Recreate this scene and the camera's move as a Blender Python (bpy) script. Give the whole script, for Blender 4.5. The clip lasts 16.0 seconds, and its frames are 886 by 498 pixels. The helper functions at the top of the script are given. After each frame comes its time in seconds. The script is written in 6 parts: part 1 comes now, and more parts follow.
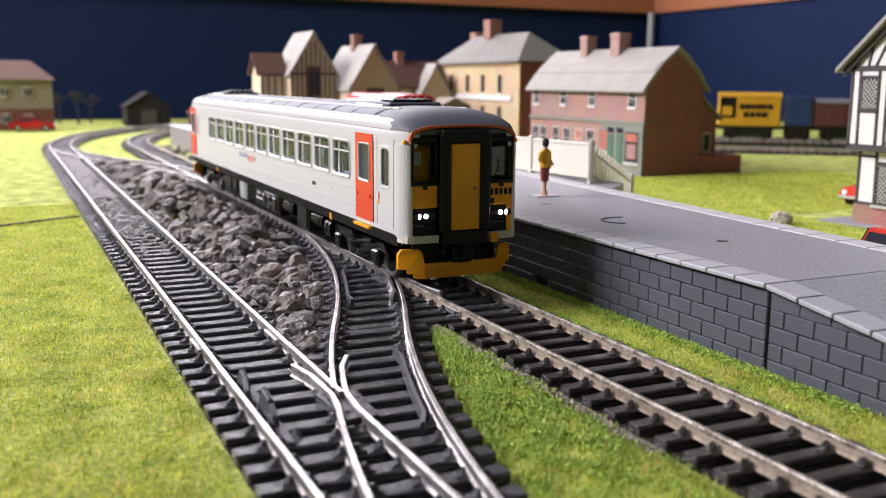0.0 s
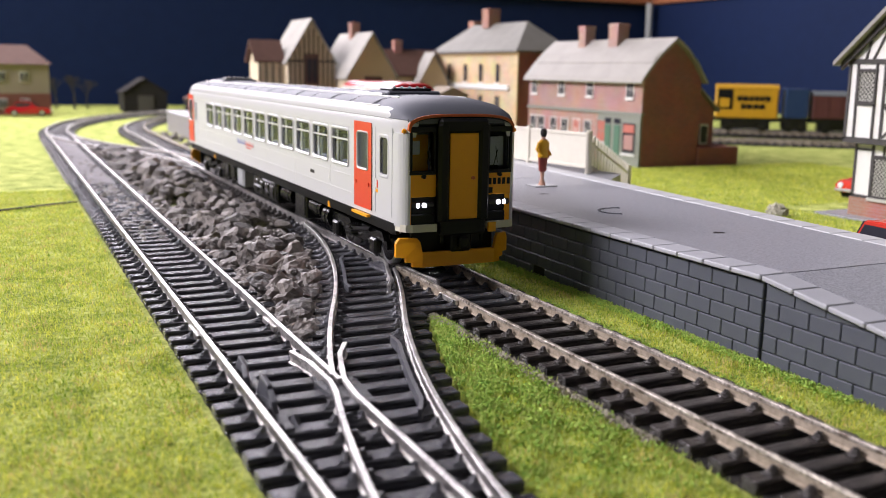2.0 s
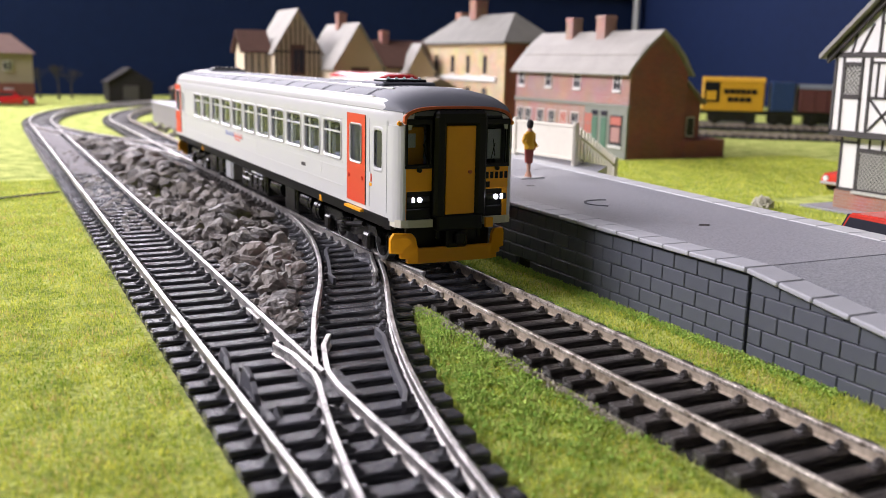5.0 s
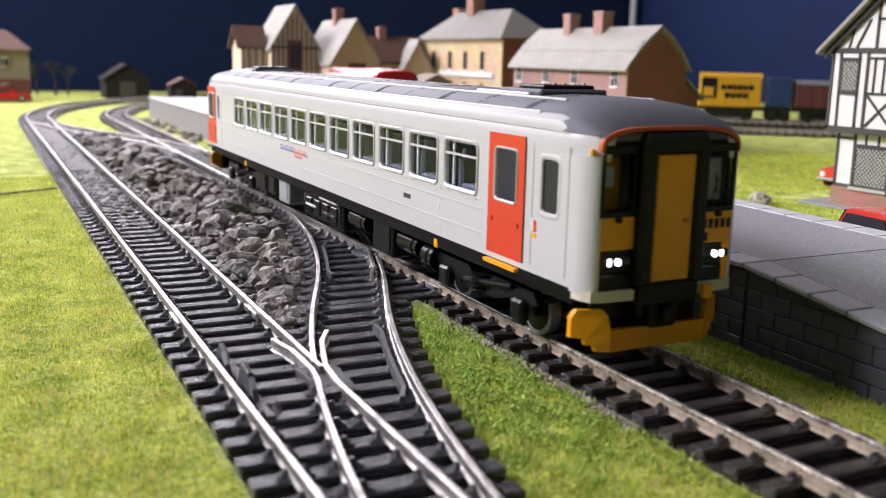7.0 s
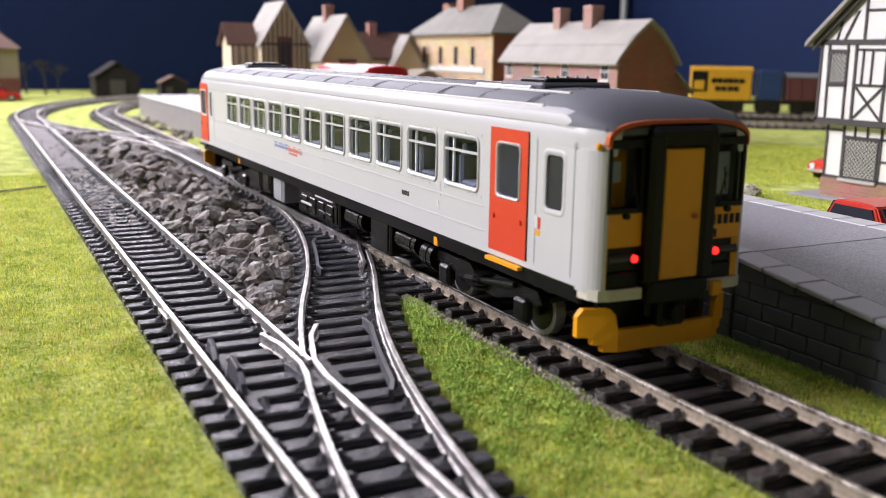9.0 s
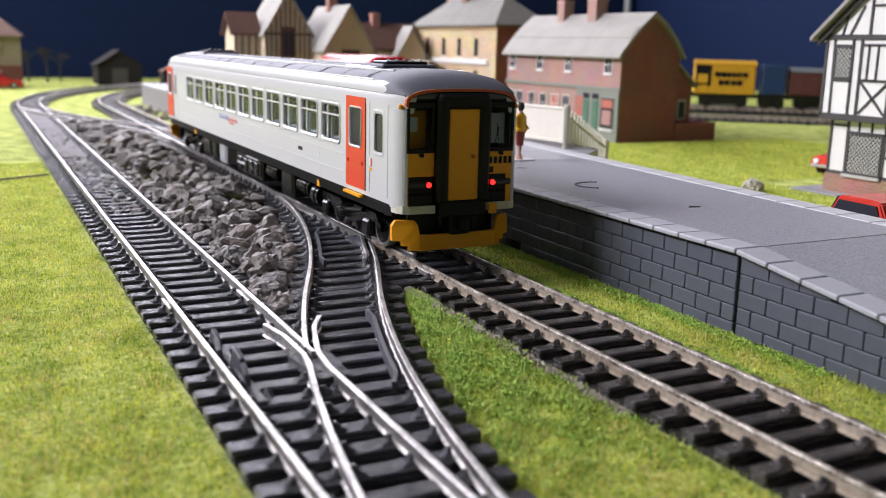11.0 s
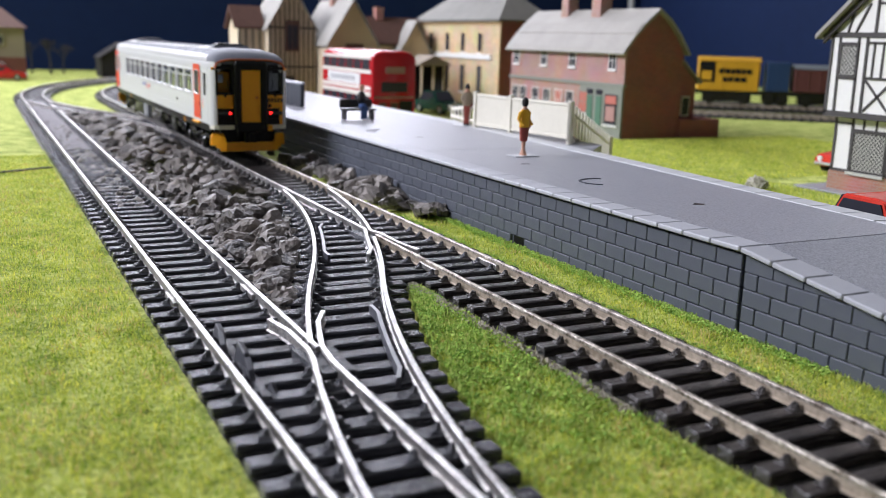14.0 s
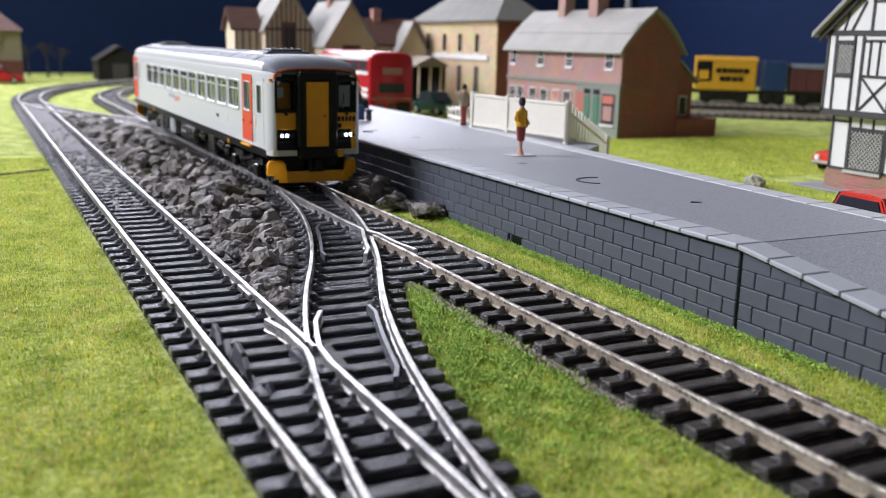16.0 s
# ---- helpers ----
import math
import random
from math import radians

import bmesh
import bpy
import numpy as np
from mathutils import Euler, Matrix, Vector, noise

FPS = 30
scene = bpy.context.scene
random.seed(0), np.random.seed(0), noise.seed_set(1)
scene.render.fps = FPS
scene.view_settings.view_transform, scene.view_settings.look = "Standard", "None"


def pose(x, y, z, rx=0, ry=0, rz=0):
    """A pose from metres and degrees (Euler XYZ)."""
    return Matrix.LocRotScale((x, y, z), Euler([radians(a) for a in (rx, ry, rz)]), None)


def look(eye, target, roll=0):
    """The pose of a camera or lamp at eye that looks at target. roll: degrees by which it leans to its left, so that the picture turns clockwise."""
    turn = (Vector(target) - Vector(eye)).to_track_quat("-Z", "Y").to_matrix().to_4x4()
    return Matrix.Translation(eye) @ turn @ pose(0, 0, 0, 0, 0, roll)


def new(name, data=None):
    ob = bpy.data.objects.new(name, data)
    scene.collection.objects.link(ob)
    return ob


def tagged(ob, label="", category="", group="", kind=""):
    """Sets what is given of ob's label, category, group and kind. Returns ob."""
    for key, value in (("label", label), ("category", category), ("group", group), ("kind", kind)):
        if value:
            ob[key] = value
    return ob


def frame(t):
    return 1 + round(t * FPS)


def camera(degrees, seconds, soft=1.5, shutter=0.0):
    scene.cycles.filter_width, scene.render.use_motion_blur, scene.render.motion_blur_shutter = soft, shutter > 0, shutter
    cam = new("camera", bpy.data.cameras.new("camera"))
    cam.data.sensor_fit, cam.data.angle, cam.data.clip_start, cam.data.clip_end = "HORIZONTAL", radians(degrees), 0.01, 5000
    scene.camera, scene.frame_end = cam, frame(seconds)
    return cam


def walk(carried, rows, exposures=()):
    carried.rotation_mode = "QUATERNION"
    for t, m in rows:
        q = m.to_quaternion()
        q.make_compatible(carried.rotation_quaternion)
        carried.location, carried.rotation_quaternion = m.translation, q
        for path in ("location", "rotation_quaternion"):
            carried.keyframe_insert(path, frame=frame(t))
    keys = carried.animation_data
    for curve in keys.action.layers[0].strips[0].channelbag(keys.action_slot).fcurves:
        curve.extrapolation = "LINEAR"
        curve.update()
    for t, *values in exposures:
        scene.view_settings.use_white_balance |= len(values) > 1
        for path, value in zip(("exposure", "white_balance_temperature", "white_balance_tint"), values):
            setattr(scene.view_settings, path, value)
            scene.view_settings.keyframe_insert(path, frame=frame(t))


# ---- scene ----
# All sizes below are in millimetres of a 4 mm scale model railway; P() and mesh_of() turn them into metres.
S = 0.001


def P(x, y, z, rx=0, ry=0, rz=0):
    return pose(x * S, y * S, z * S, rx, ry, rz)


cam = camera(50.7, 16.0, soft=0.7, shutter=0.3)
cam.data.dof.use_dof = True
cam.data.dof.focus_distance = 0.24
cam.data.dof.aperture_fstop = 26.0
PATH = [
    (0, P(-112.51, 0.55, 61.95, 79.86, -0.42, -25.15)),
    (0.5, P(-112.64, 0.29, 62.15, 79.75, -0.49, -25.15)),
    (1, P(-113.66, -1.17, 62.53, 79.51, -0.76, -25.26)),
    (1.5, P(-113.38, 0.24, 62.25, 79.28, -0.88, -25.32)),
    (2, P(-113.48, -0.18, 62.10, 79.19, -0.98, -25.31)),
    (2.5, P(-113.13, -0.63, 62.08, 78.87, -0.73, -25.62)),
    (3, P(-112.95, -0.90, 61.80, 78.87, -0.63, -25.94)),
    (3.5, P(-113.14, -0.97, 62.12, 78.78, -0.79, -25.92)),
    (4, P(-112.82, 0.94, 62.02, 78.70, -1.27, -25.75)),
    (6.5, P(-112.48, -0.04, 61.63, 78.70, -1.07, -26.41)),
    (7, P(-112.77, 0.45, 61.73, 78.48, -1.26, -26.23)),
    (7.5, P(-112.67, 0.83, 61.56, 78.40, -1.29, -26.20)),
    (8, P(-112.03, 1.42, 61.56, 78.09, -1.40, -26.19)),
    (8.5, P(-113.03, -0.37, 61.49, 78.20, -1.47, -26.59)),
    (9, P(-111.94, -0.18, 61.14, 78.26, -0.84, -26.73)),
    (11.5, P(-112.41, 0.44, 61.26, 77.68, -1.41, -26.55)),
    (12, P(-112.25, -0.10, 61.04, 77.90, -0.99, -26.64)),
    (12.5, P(-112.38, 0.72, 61.02, 77.59, -1.44, -26.54)),
    (13, P(-113.14, -0.19, 61.24, 77.66, -1.48, -26.49)),
    (13.5, P(-112.71, 0.76, 61.09, 77.55, -1.57, -26.37)),
    (14, P(-112.85, 0.72, 61.49, 77.41, -1.72, -26.38)),
    (14.5, P(-112.65, -0.01, 61.23, 77.72, -1.30, -26.52)),
    (15, P(-112.20, 0.29, 61.03, 77.61, -1.13, -26.66)),
    (15.5, P(-112.33, 0.52, 60.99, 77.51, -1.33, -26.53)),
    (16, P(-112.54, 0.64, 60.97, 77.50, -1.43, -26.54)),
]
walk(cam, PATH, [(0, 0.03, 6600, 22), (4, 0.03, 6560, 22), (9, 0.03, 6520, 22), (12, -0.12, 6220, 18), (16, -0.19, 6100, 16)])

# ---- light: daylight through one large window in the wall beside the layout ----
world = bpy.data.worlds.new("world")
scene.world = world
world.use_nodes = True
sky = world.node_tree.nodes.new("ShaderNodeTexSky")
sky.sky_type, sky.sun_disc = "NISHITA", False
sky.sun_elevation, sky.sun_rotation = radians(35), radians(270)
world.node_tree.links.new(sky.outputs[0], world.node_tree.nodes["Background"].inputs[0])
world.node_tree.nodes["Background"].inputs[1].default_value = 0.1

WIN_Y0, WIN_Y1, WIN_Z0, WIN_Z1, WALL_X = 480, 1240, 640, 1300, -1150
lamp = bpy.data.lights.new("window_daylight", "AREA")
lamp.shape, lamp.size, lamp.size_y = "RECTANGLE", (WIN_Y1 - WIN_Y0) * S, (WIN_Z1 - WIN_Z0) * S
lamp.energy, lamp.color = 50, (0.96, 0.965, 1.0)
lamp_ob = new("window_daylight", lamp)
lamp_ob.matrix_world = look((WALL_X * S - 0.02, (WIN_Y0 + WIN_Y1) / 2 * S, (WIN_Z0 + WIN_Z1) / 2 * S),
                            (0, (WIN_Y0 + WIN_Y1) / 2 * S, (WIN_Z0 + WIN_Z1) / 2 * S))

# unseen north light, added to put sheen on rails, sleepers and deck
NW_X0, NW_X1, NW_Z0, NW_Z1 = -520, 640, 298, 940
lamp2 = bpy.data.lights.new("north_sheen_lamp", "AREA")
lamp2.shape, lamp2.size, lamp2.size_y = "RECTANGLE", (NW_X1 - NW_X0) * S, (NW_Z1 - NW_Z0) * S
lamp2.energy, lamp2.color = 23, (0.96, 0.965, 1.0)
lamp2_ob = new("north_sheen_lamp", lamp2)
lamp2_ob.matrix_world = look(((NW_X0 + NW_X1) / 2 * S, 1.64, (NW_Z0 + NW_Z1) / 2 * S), ((NW_X0 + NW_X1) / 2 * S, 0, (NW_Z0 + NW_Z1) / 2 * S))


# ---- materials ----
def mat(name, col, rough=0.6, metal=0.0, vary=0.12, scale=300, fine=2500, bump=0.15, spec=0.5, rand=0.0, island=0.0, trans=0.0, mix_to=None, stretch=None, depth=0.0004, tight=0.0):
    """Principled material with two scales of colour variation and a fine bump; scales per metre."""
    m = bpy.data.materials.new(name)
    m.use_nodes = True
    nt = m.node_tree
    b = nt.nodes["Principled BSDF"]
    tc = nt.nodes.new("ShaderNodeTexCoord")
    n1, n2 = nt.nodes.new("ShaderNodeTexNoise"), nt.nodes.new("ShaderNodeTexNoise")
    n1.inputs["Scale"].default_value, n2.inputs["Scale"].default_value = scale, fine
    n1.inputs["Detail"].default_value, n2.inputs["Detail"].default_value = 3, 4
    for n in (n1, n2):
        if stretch:
            mp = nt.nodes.new("ShaderNodeMapping")
            mp.inputs["Scale"].default_value = stretch
            nt.links.new(tc.outputs["Object"], mp.inputs["Vector"])
            nt.links.new(mp.outputs[0], n.inputs["Vector"])
        else:
            nt.links.new(tc.outputs["Object"], n.inputs["Vector"])
    add = nt.nodes.new("ShaderNodeMath")
    add.operation = "ADD"
    nt.links.new(n1.outputs["Fac"], add.inputs[0])
    nt.links.new(n2.outputs["Fac"], add.inputs[1])
    fac = add.outputs[0]
    lo, hi = 0.5 + tight, 1.5 - tight
    for on, node_type, out in ((rand, "ShaderNodeObjectInfo", "Random"), (island, "ShaderNodeNewGeometry", "Random Per Island")):
        if on:
            o = nt.nodes.new(node_type)
            ma = nt.nodes.new("ShaderNodeMath")
            ma.operation = "MULTIPLY_ADD"
            nt.links.new(o.outputs[out], ma.inputs[0])
            ma.inputs[1].default_value = on
            nt.links.new(fac, ma.inputs[2])
            fac, hi = ma.outputs[0], hi + on
    mr = nt.nodes.new("ShaderNodeMapRange")
    mr.inputs["From Min"].default_value, mr.inputs["From Max"].default_value = lo, hi
    nt.links.new(fac, mr.inputs["Value"])
    ramp = nt.nodes.new("ShaderNodeMix")
    ramp.data_type = "RGBA"
    c2 = mix_to if mix_to else tuple(min(1, c * (1 + vary)) for c in col)
    c1 = tuple(c * (1 - vary) for c in col)
    ramp.inputs["A"].default_value, ramp.inputs["B"].default_value = (*c1, 1), (*c2, 1)
    nt.links.new(mr.outputs[0], ramp.inputs["Factor"])
    nt.links.new(ramp.outputs["Result"], b.inputs["Base Color"])
    b.inputs["Roughness"].default_value, b.inputs["Metallic"].default_value = rough, metal
    b.inputs["Specular IOR Level"].default_value = spec
    b.inputs["Transmission Weight"].default_value = trans
    if bump:
        bp = nt.nodes.new("ShaderNodeBump")
        bp.inputs["Strength"].default_value, bp.inputs["Distance"].default_value = bump, depth
        nt.links.new(n2.outputs["Fac"], bp.inputs["Height"])
        nt.links.new(bp.outputs[0], b.inputs["Normal"])
    return m


def glow(name, col, strength):
    m = bpy.data.materials.new(name)
    m.use_nodes = True
    b = m.node_tree.nodes["Principled BSDF"]
    b.inputs["Base Color"].default_value = (*col, 1)
    b.inputs["Emission Color"].default_value, b.inputs["Emission Strength"].default_value = (*col, 1), strength
    return m


M = dict(
    grass=mat("grass_mat", (0.28, 0.40, 0.06), 0.95, vary=0.4, scale=90, fine=700, bump=1.0, mix_to=(0.66, 0.70, 0.21), tight=0.25, spec=0.1),
    blade=mat("grass_fibre", (0.20, 0.50, 0.025), 0.8, vary=0.4, scale=110, fine=430, bump=0, mix_to=(1.0, 0.94, 0.2), island=0.9, tight=0.25, spec=0.2),
    straw=mat("dry_grass_fibre", (0.72, 0.50, 0.10), 0.8, vary=0.35, scale=160, fine=600, bump=0, mix_to=(1.0, 0.86, 0.42), island=0.8, spec=0.2),
    tuft=mat("green_scatter", (0.22, 0.48, 0.06), 0.9, vary=0.4, island=0.9, bump=0.3, mix_to=(0.88, 0.88, 0.30), spec=0.2),
    dark_bed=mat("track_underlay", (0.008, 0.0075, 0.007), 0.95, vary=0.4, scale=150, fine=1200, bump=0.8, mix_to=(0.03, 0.026, 0.022)),
    ballast=mat("grey_ballast", (0.17, 0.16, 0.17), 0.9, vary=0.3, scale=200, fine=1500, bump=0.8, mix_to=(0.34, 0.32, 0.33)),
    # the second colour is a bluish grey that adds sheen streaks to the tops
    sleeper=mat("sleeper_plastic", (0.009, 0.0092, 0.011), 0.22, spec=1.0, vary=0.6, scale=300, fine=1700, bump=1.0, rand=0.6, mix_to=(0.105, 0.11, 0.13), stretch=(0.12, 1, 1), depth=0.001, tight=0.25),
    sleeper_brown=mat("sleeper_worn", (0.014, 0.0125, 0.012), 0.33, spec=0.7, vary=0.6, scale=300, fine=2000, bump=1.0, rand=0.4, mix_to=(0.06, 0.05, 0.047), stretch=(0.12, 1, 1), depth=0.001, tight=0.25),
    rail=mat("nickel_rail", (0.62, 0.60, 0.575), 0.42, 1.0, vary=0.55, scale=150, fine=1400, bump=0.6, mix_to=(0.86, 0.83, 0.80), tight=0.22),
    rail_dull=mat("tarnished_rail", (0.26, 0.20, 0.135), 0.42, 0.6, vary=0.5, scale=250, fine=1300, bump=0.5, mix_to=(0.85, 0.78, 0.68), tight=0.25),
    rail_side=mat("lit_rail_side", (0.36, 0.29, 0.21), 0.4, 0.2, vary=0.25, scale=60, fine=900, bump=0.15, mix_to=(0.60, 0.51, 0.40), tight=0.2),
    check=mat("check_rail_plastic", (0.085, 0.088, 0.1), 0.38, vary=0.2),
    rock=mat("grey_rock", (0.034, 0.030, 0.028), 0.5, vary=0.55, scale=700, fine=2600, bump=1.0, rand=0.9, mix_to=(0.36, 0.32, 0.285), depth=0.0011, tight=0.3),
    rock_stuff=mat("grey_rock_chips", (0.034, 0.030, 0.028), 0.5, vary=0.55, scale=300, fine=1300, bump=1.0, island=0.9, mix_to=(0.36, 0.32, 0.285), depth=0.0011, tight=0.3),
    rock_pink=mat("pinkish_rock", (0.34, 0.25, 0.19), 0.85, vary=0.3, bump=0.9),
    plat=mat("platform_plastic", (0.25, 0.26, 0.29), 0.36, vary=0.15, scale=1500, fine=2200, bump=0.4, mix_to=(0.42, 0.43, 0.47), depth=0.0006, tight=0.25),
    # block grey is kept darker than the deck, with the face's shade in it
    block=mat("platform_block_shaded", (0.094, 0.104, 0.128), 0.45, vary=0.15, scale=150, fine=3000, bump=0.3, rand=0.25),
    joint=mat("platform_joint", (0.05, 0.054, 0.066), 0.7),
    cope=mat("coping_stone", (0.45, 0.46, 0.49), 0.5, vary=0.1, scale=200, fine=3000, bump=0.3, rand=0.3),
    cope_back=mat("coping_stone_white", (0.55, 0.56, 0.57), 0.55, vary=0.1, rand=0.2),
    white=mat("train_white", (0.588, 0.592, 0.597), 0.32, vary=0.03, scale=30, fine=3000, bump=0.04),
    off=mat("cream_plastic", (0.72, 0.69, 0.58), 0.45, vary=0.06, bump=0.08),
    roofgrey=mat("train_roof_grey", (0.115, 0.122, 0.145), 0.58, spec=0.3, vary=0.1, scale=50, fine=2500, bump=0.15),
    # paler roof band, its grey lightened further for the sheen along the edge
    shoulder=mat("train_roof_shoulder_grey", (0.40, 0.405, 0.42), 0.36, vary=0.08, scale=50, fine=2500, bump=0.1),
    red=mat("train_red", (0.72, 0.06, 0.025), 0.38, vary=0.05, bump=0.05),
    rim=mat("window_rim_silver", (0.60, 0.60, 0.61), 0.35, 0.2, vary=0.06, bump=0.03),
    gravel=mat("tan_gravel", (0.24, 0.215, 0.165), 0.9, vary=0.4, island=0.8, bump=0.5, mix_to=(0.66, 0.60, 0.48)),
    crumb=mat("green_foam_crumbs", (0.15, 0.50, 0.07), 0.9, vary=0.45, island=1.0, bump=0.3, mix_to=(0.66, 0.82, 0.18), spec=0.2),
    orange=mat("cab_orange", (0.62, 0.13, 0.03), 0.4, vary=0.08, bump=0.05),
    yellow=mat("warning_yellow", (1.0, 0.41, 0.004), 0.42, vary=0.06, bump=0.06),
    black=mat("black_plastic", (0.006, 0.006, 0.0065), 0.38, vary=0.2, bump=0.1, spec=0.25),
    under=mat("underframe", (0.005, 0.005, 0.0055), 0.24, spec=0.45, vary=0.3, scale=300, fine=2000, bump=0.15, mix_to=(0.012, 0.012, 0.012)),
    steel=mat("bright_steel", (0.55, 0.55, 0.56), 0.5, 1.0, vary=0.1),
    grey=mat("light_grey_paint", (0.35, 0.36, 0.37), 0.5, vary=0.1),
    seat=mat("seat_blue", (0.06, 0.068, 0.10), 0.7, vary=0.2),
    inside=mat("coach_interior", (0.62, 0.62, 0.64), 0.7, vary=0.1),
    brown=mat("brown_tile", (0.11, 0.055, 0.04), 0.8, vary=0.25, scale=200, fine=900, bump=0.5),
    brick=mat("red_brick", (0.23, 0.085, 0.06), 0.8, vary=0.3, scale=150, fine=900, bump=0.4, rand=0.4, mix_to=(0.34, 0.15, 0.11)),
    brick_wall=mat("brick_mortar", (0.21, 0.10, 0.085), 0.85, vary=0.25, scale=60, fine=700, bump=0.4),
    brick_pale=mat("weathered_brick", (0.36, 0.20, 0.18), 0.8, vary=0.2, scale=60, fine=700, bump=0.3),
    darkbrick=mat("dark_brick", (0.15, 0.055, 0.035), 0.85, vary=0.3, scale=80, fine=700, bump=0.4),
    slate=mat("card_roof", (0.31, 0.295, 0.265), 0.75, vary=0.2, scale=60, fine=900, bump=0.3),
    slate_green=mat("hip_roof_slate", (0.175, 0.17, 0.148), 0.8, vary=0.25, scale=60, fine=900, bump=0.3),
    cream=mat("cream_render", (0.64, 0.53, 0.37), 0.8, vary=0.1, scale=60, fine=700, bump=0.2),
    stone=mat("yellow_stone", (0.62, 0.44, 0.23), 0.8, vary=0.12, scale=60, fine=700, bump=0.2),
    timber=mat("dark_timber", (0.055, 0.05, 0.048), 0.7, vary=0.2, bump=0.2),
    plaster=mat("white_plaster", (0.78, 0.77, 0.74), 0.75, vary=0.05, scale=60, fine=1200, bump=0.15),
    leaded=mat("leaded_glass_dark", (0.03, 0.032, 0.032), 0.2, vary=0.1, bump=0.05),
    lead=mat("lead_cames", (0.5, 0.49, 0.45), 0.5, vary=0.1),
    pane=mat("window_dark", (0.035, 0.036, 0.046), 0.2, spec=0.2, vary=0.1, bump=0.03),
    frame_w=mat("white_frame", (0.7, 0.7, 0.68), 0.5, vary=0.05),
    greendoor=mat("green_door", (0.07, 0.16, 0.11), 0.5, vary=0.15),
    shopfront=mat("grey_green_shopfront", (0.21, 0.225, 0.195), 0.6, vary=0.1),
    redshop=mat("red_shop_goods", (0.45, 0.13, 0.10), 0.6, vary=0.2),
    bus=mat("bus_red", (0.42, 0.012, 0.016), 0.25, vary=0.05, bump=0.03),
    buscream=mat("bus_cream", (0.78, 0.74, 0.66), 0.22, vary=0.04, bump=0.03),
    carred=mat("car_red", (0.62, 0.05, 0.03), 0.25, vary=0.05, bump=0.03),
    cargreen=mat("car_green", (0.008, 0.045, 0.03), 0.25, vary=0.05, bump=0.03),
    navy=mat("navy_backdrop", (0.0052, 0.0135, 0.050), 0.75, vary=0.15, scale=4, fine=60, bump=0.05, spec=0.14),
    wood=mat("brown_wood", (0.30, 0.11, 0.05), 0.5, vary=0.25, scale=8, fine=120, bump=0.2),
    wall=mat("room_wall", (0.10, 0.10, 0.105), 0.9, vary=0.05, scale=3, fine=80, bump=0.05),
    ceil=mat("room_ceiling", (0.13, 0.13, 0.135), 0.9, vary=0.03, scale=3, fine=80, bump=0.05),
    floor=mat("room_floor", (0.16, 0.13, 0.11), 0.8, vary=0.2, scale=4, fine=90, bump=0.1),
    # wagon paints are set darker, with the shade on the siding in them
    wagon_y=mat("wagon_yellow", (0.52, 0.28, 0.01), 0.45, vary=0.08),
    wagon_b=mat("wagon_blue", (0.012, 0.04, 0.11), 0.5, vary=0.15),
    wagon_r=mat("wagon_maroon", (0.09, 0.025, 0.022), 0.55, vary=0.2),
    tarp=mat("grey_tarpaulin", (0.12, 0.14, 0.14), 0.7, vary=0.15),
    skin=mat("figure_skin", (0.55, 0.30, 0.2), 0.6),
    cloth_y=mat("yellow_jacket", (0.75, 0.40, 0.01), 0.6, vary=0.1),
    cloth_r=mat("brown_red_skirt", (0.28, 0.05, 0.035), 0.6, vary=0.1),
    hair=mat("dark_hair", (0.015, 0.012, 0.012), 0.6),
    khaki=mat("khaki_coat", (0.34, 0.27, 0.19), 0.7, vary=0.1),
    blue_c=mat("blue_trousers", (0.05, 0.10, 0.25), 0.7, vary=0.1),
    moss=mat("grey_lichen", (0.5, 0.48, 0.4), 0.95, vary=0.3, fine=1500, bump=0.9, island=0.6),
    twig=mat("bare_twigs", (0.03, 0.027, 0.03), 0.9, vary=0.2),
    # the cottages' cream, darkened to hold the dimness at the far edge
    far_cream=mat("dimmed_cream_render", (0.22, 0.19, 0.135), 0.85, vary=0.12, scale=40, fine=500, bump=0.2),
    thatch=mat("weathered_board_roof", (0.30, 0.245, 0.185), 0.85, vary=0.3, scale=90, fine=700, bump=0.5),
    shed=mat("old_shed_wood", (0.009, 0.0065, 0.007), 0.85, vary=0.25, bump=0.3),
    bar_blue=mat("blue_print", (0.20, 0.23, 0.46), 0.5),
    far_face=mat("pale_platform_face", (0.27, 0.26, 0.255), 0.6, vary=0.15, scale=80, fine=1500, bump=0.3),
    bar_red=mat("red_print", (0.66, 0.17, 0.15), 0.5),
)
for key in ("blade", "tuft", "straw"):
    # thin fibres let light through
    nt = M[key].node_tree
    tr, mxs = nt.nodes.new("ShaderNodeBsdfTranslucent"), nt.nodes.new("ShaderNodeMixShader")
    pb = nt.nodes["Principled BSDF"]
    nt.links.new(pb.inputs["Base Color"].links[0].from_socket, tr.inputs["Color"])
    mxs.inputs[0].default_value = 0.45
    nt.links.new(pb.outputs[0], mxs.inputs[1])
    nt.links.new(tr.outputs[0], mxs.inputs[2])
    nt.links.new(mxs.outputs[0], nt.nodes["Material Output"].inputs[0])
glass = bpy.data.materials.new("clear_glazing")
glass.use_nodes = True
_b = glass.node_tree.nodes["Principled BSDF"]
_b.inputs["Transmission Weight"].default_value, _b.inputs["Roughness"].default_value = 1.0, 0.03
_b.inputs["IOR"].default_value, _b.inputs["Base Color"].default_value = 1.1, (0.74, 0.78, 0.86, 1)
M["glass"] = glass
tinted = glass.copy()
tinted.name = "blue_tinted_glazing"
tinted.node_tree.nodes["Principled BSDF"].inputs["Base Color"].default_value = (0.5, 0.58, 0.82, 1)
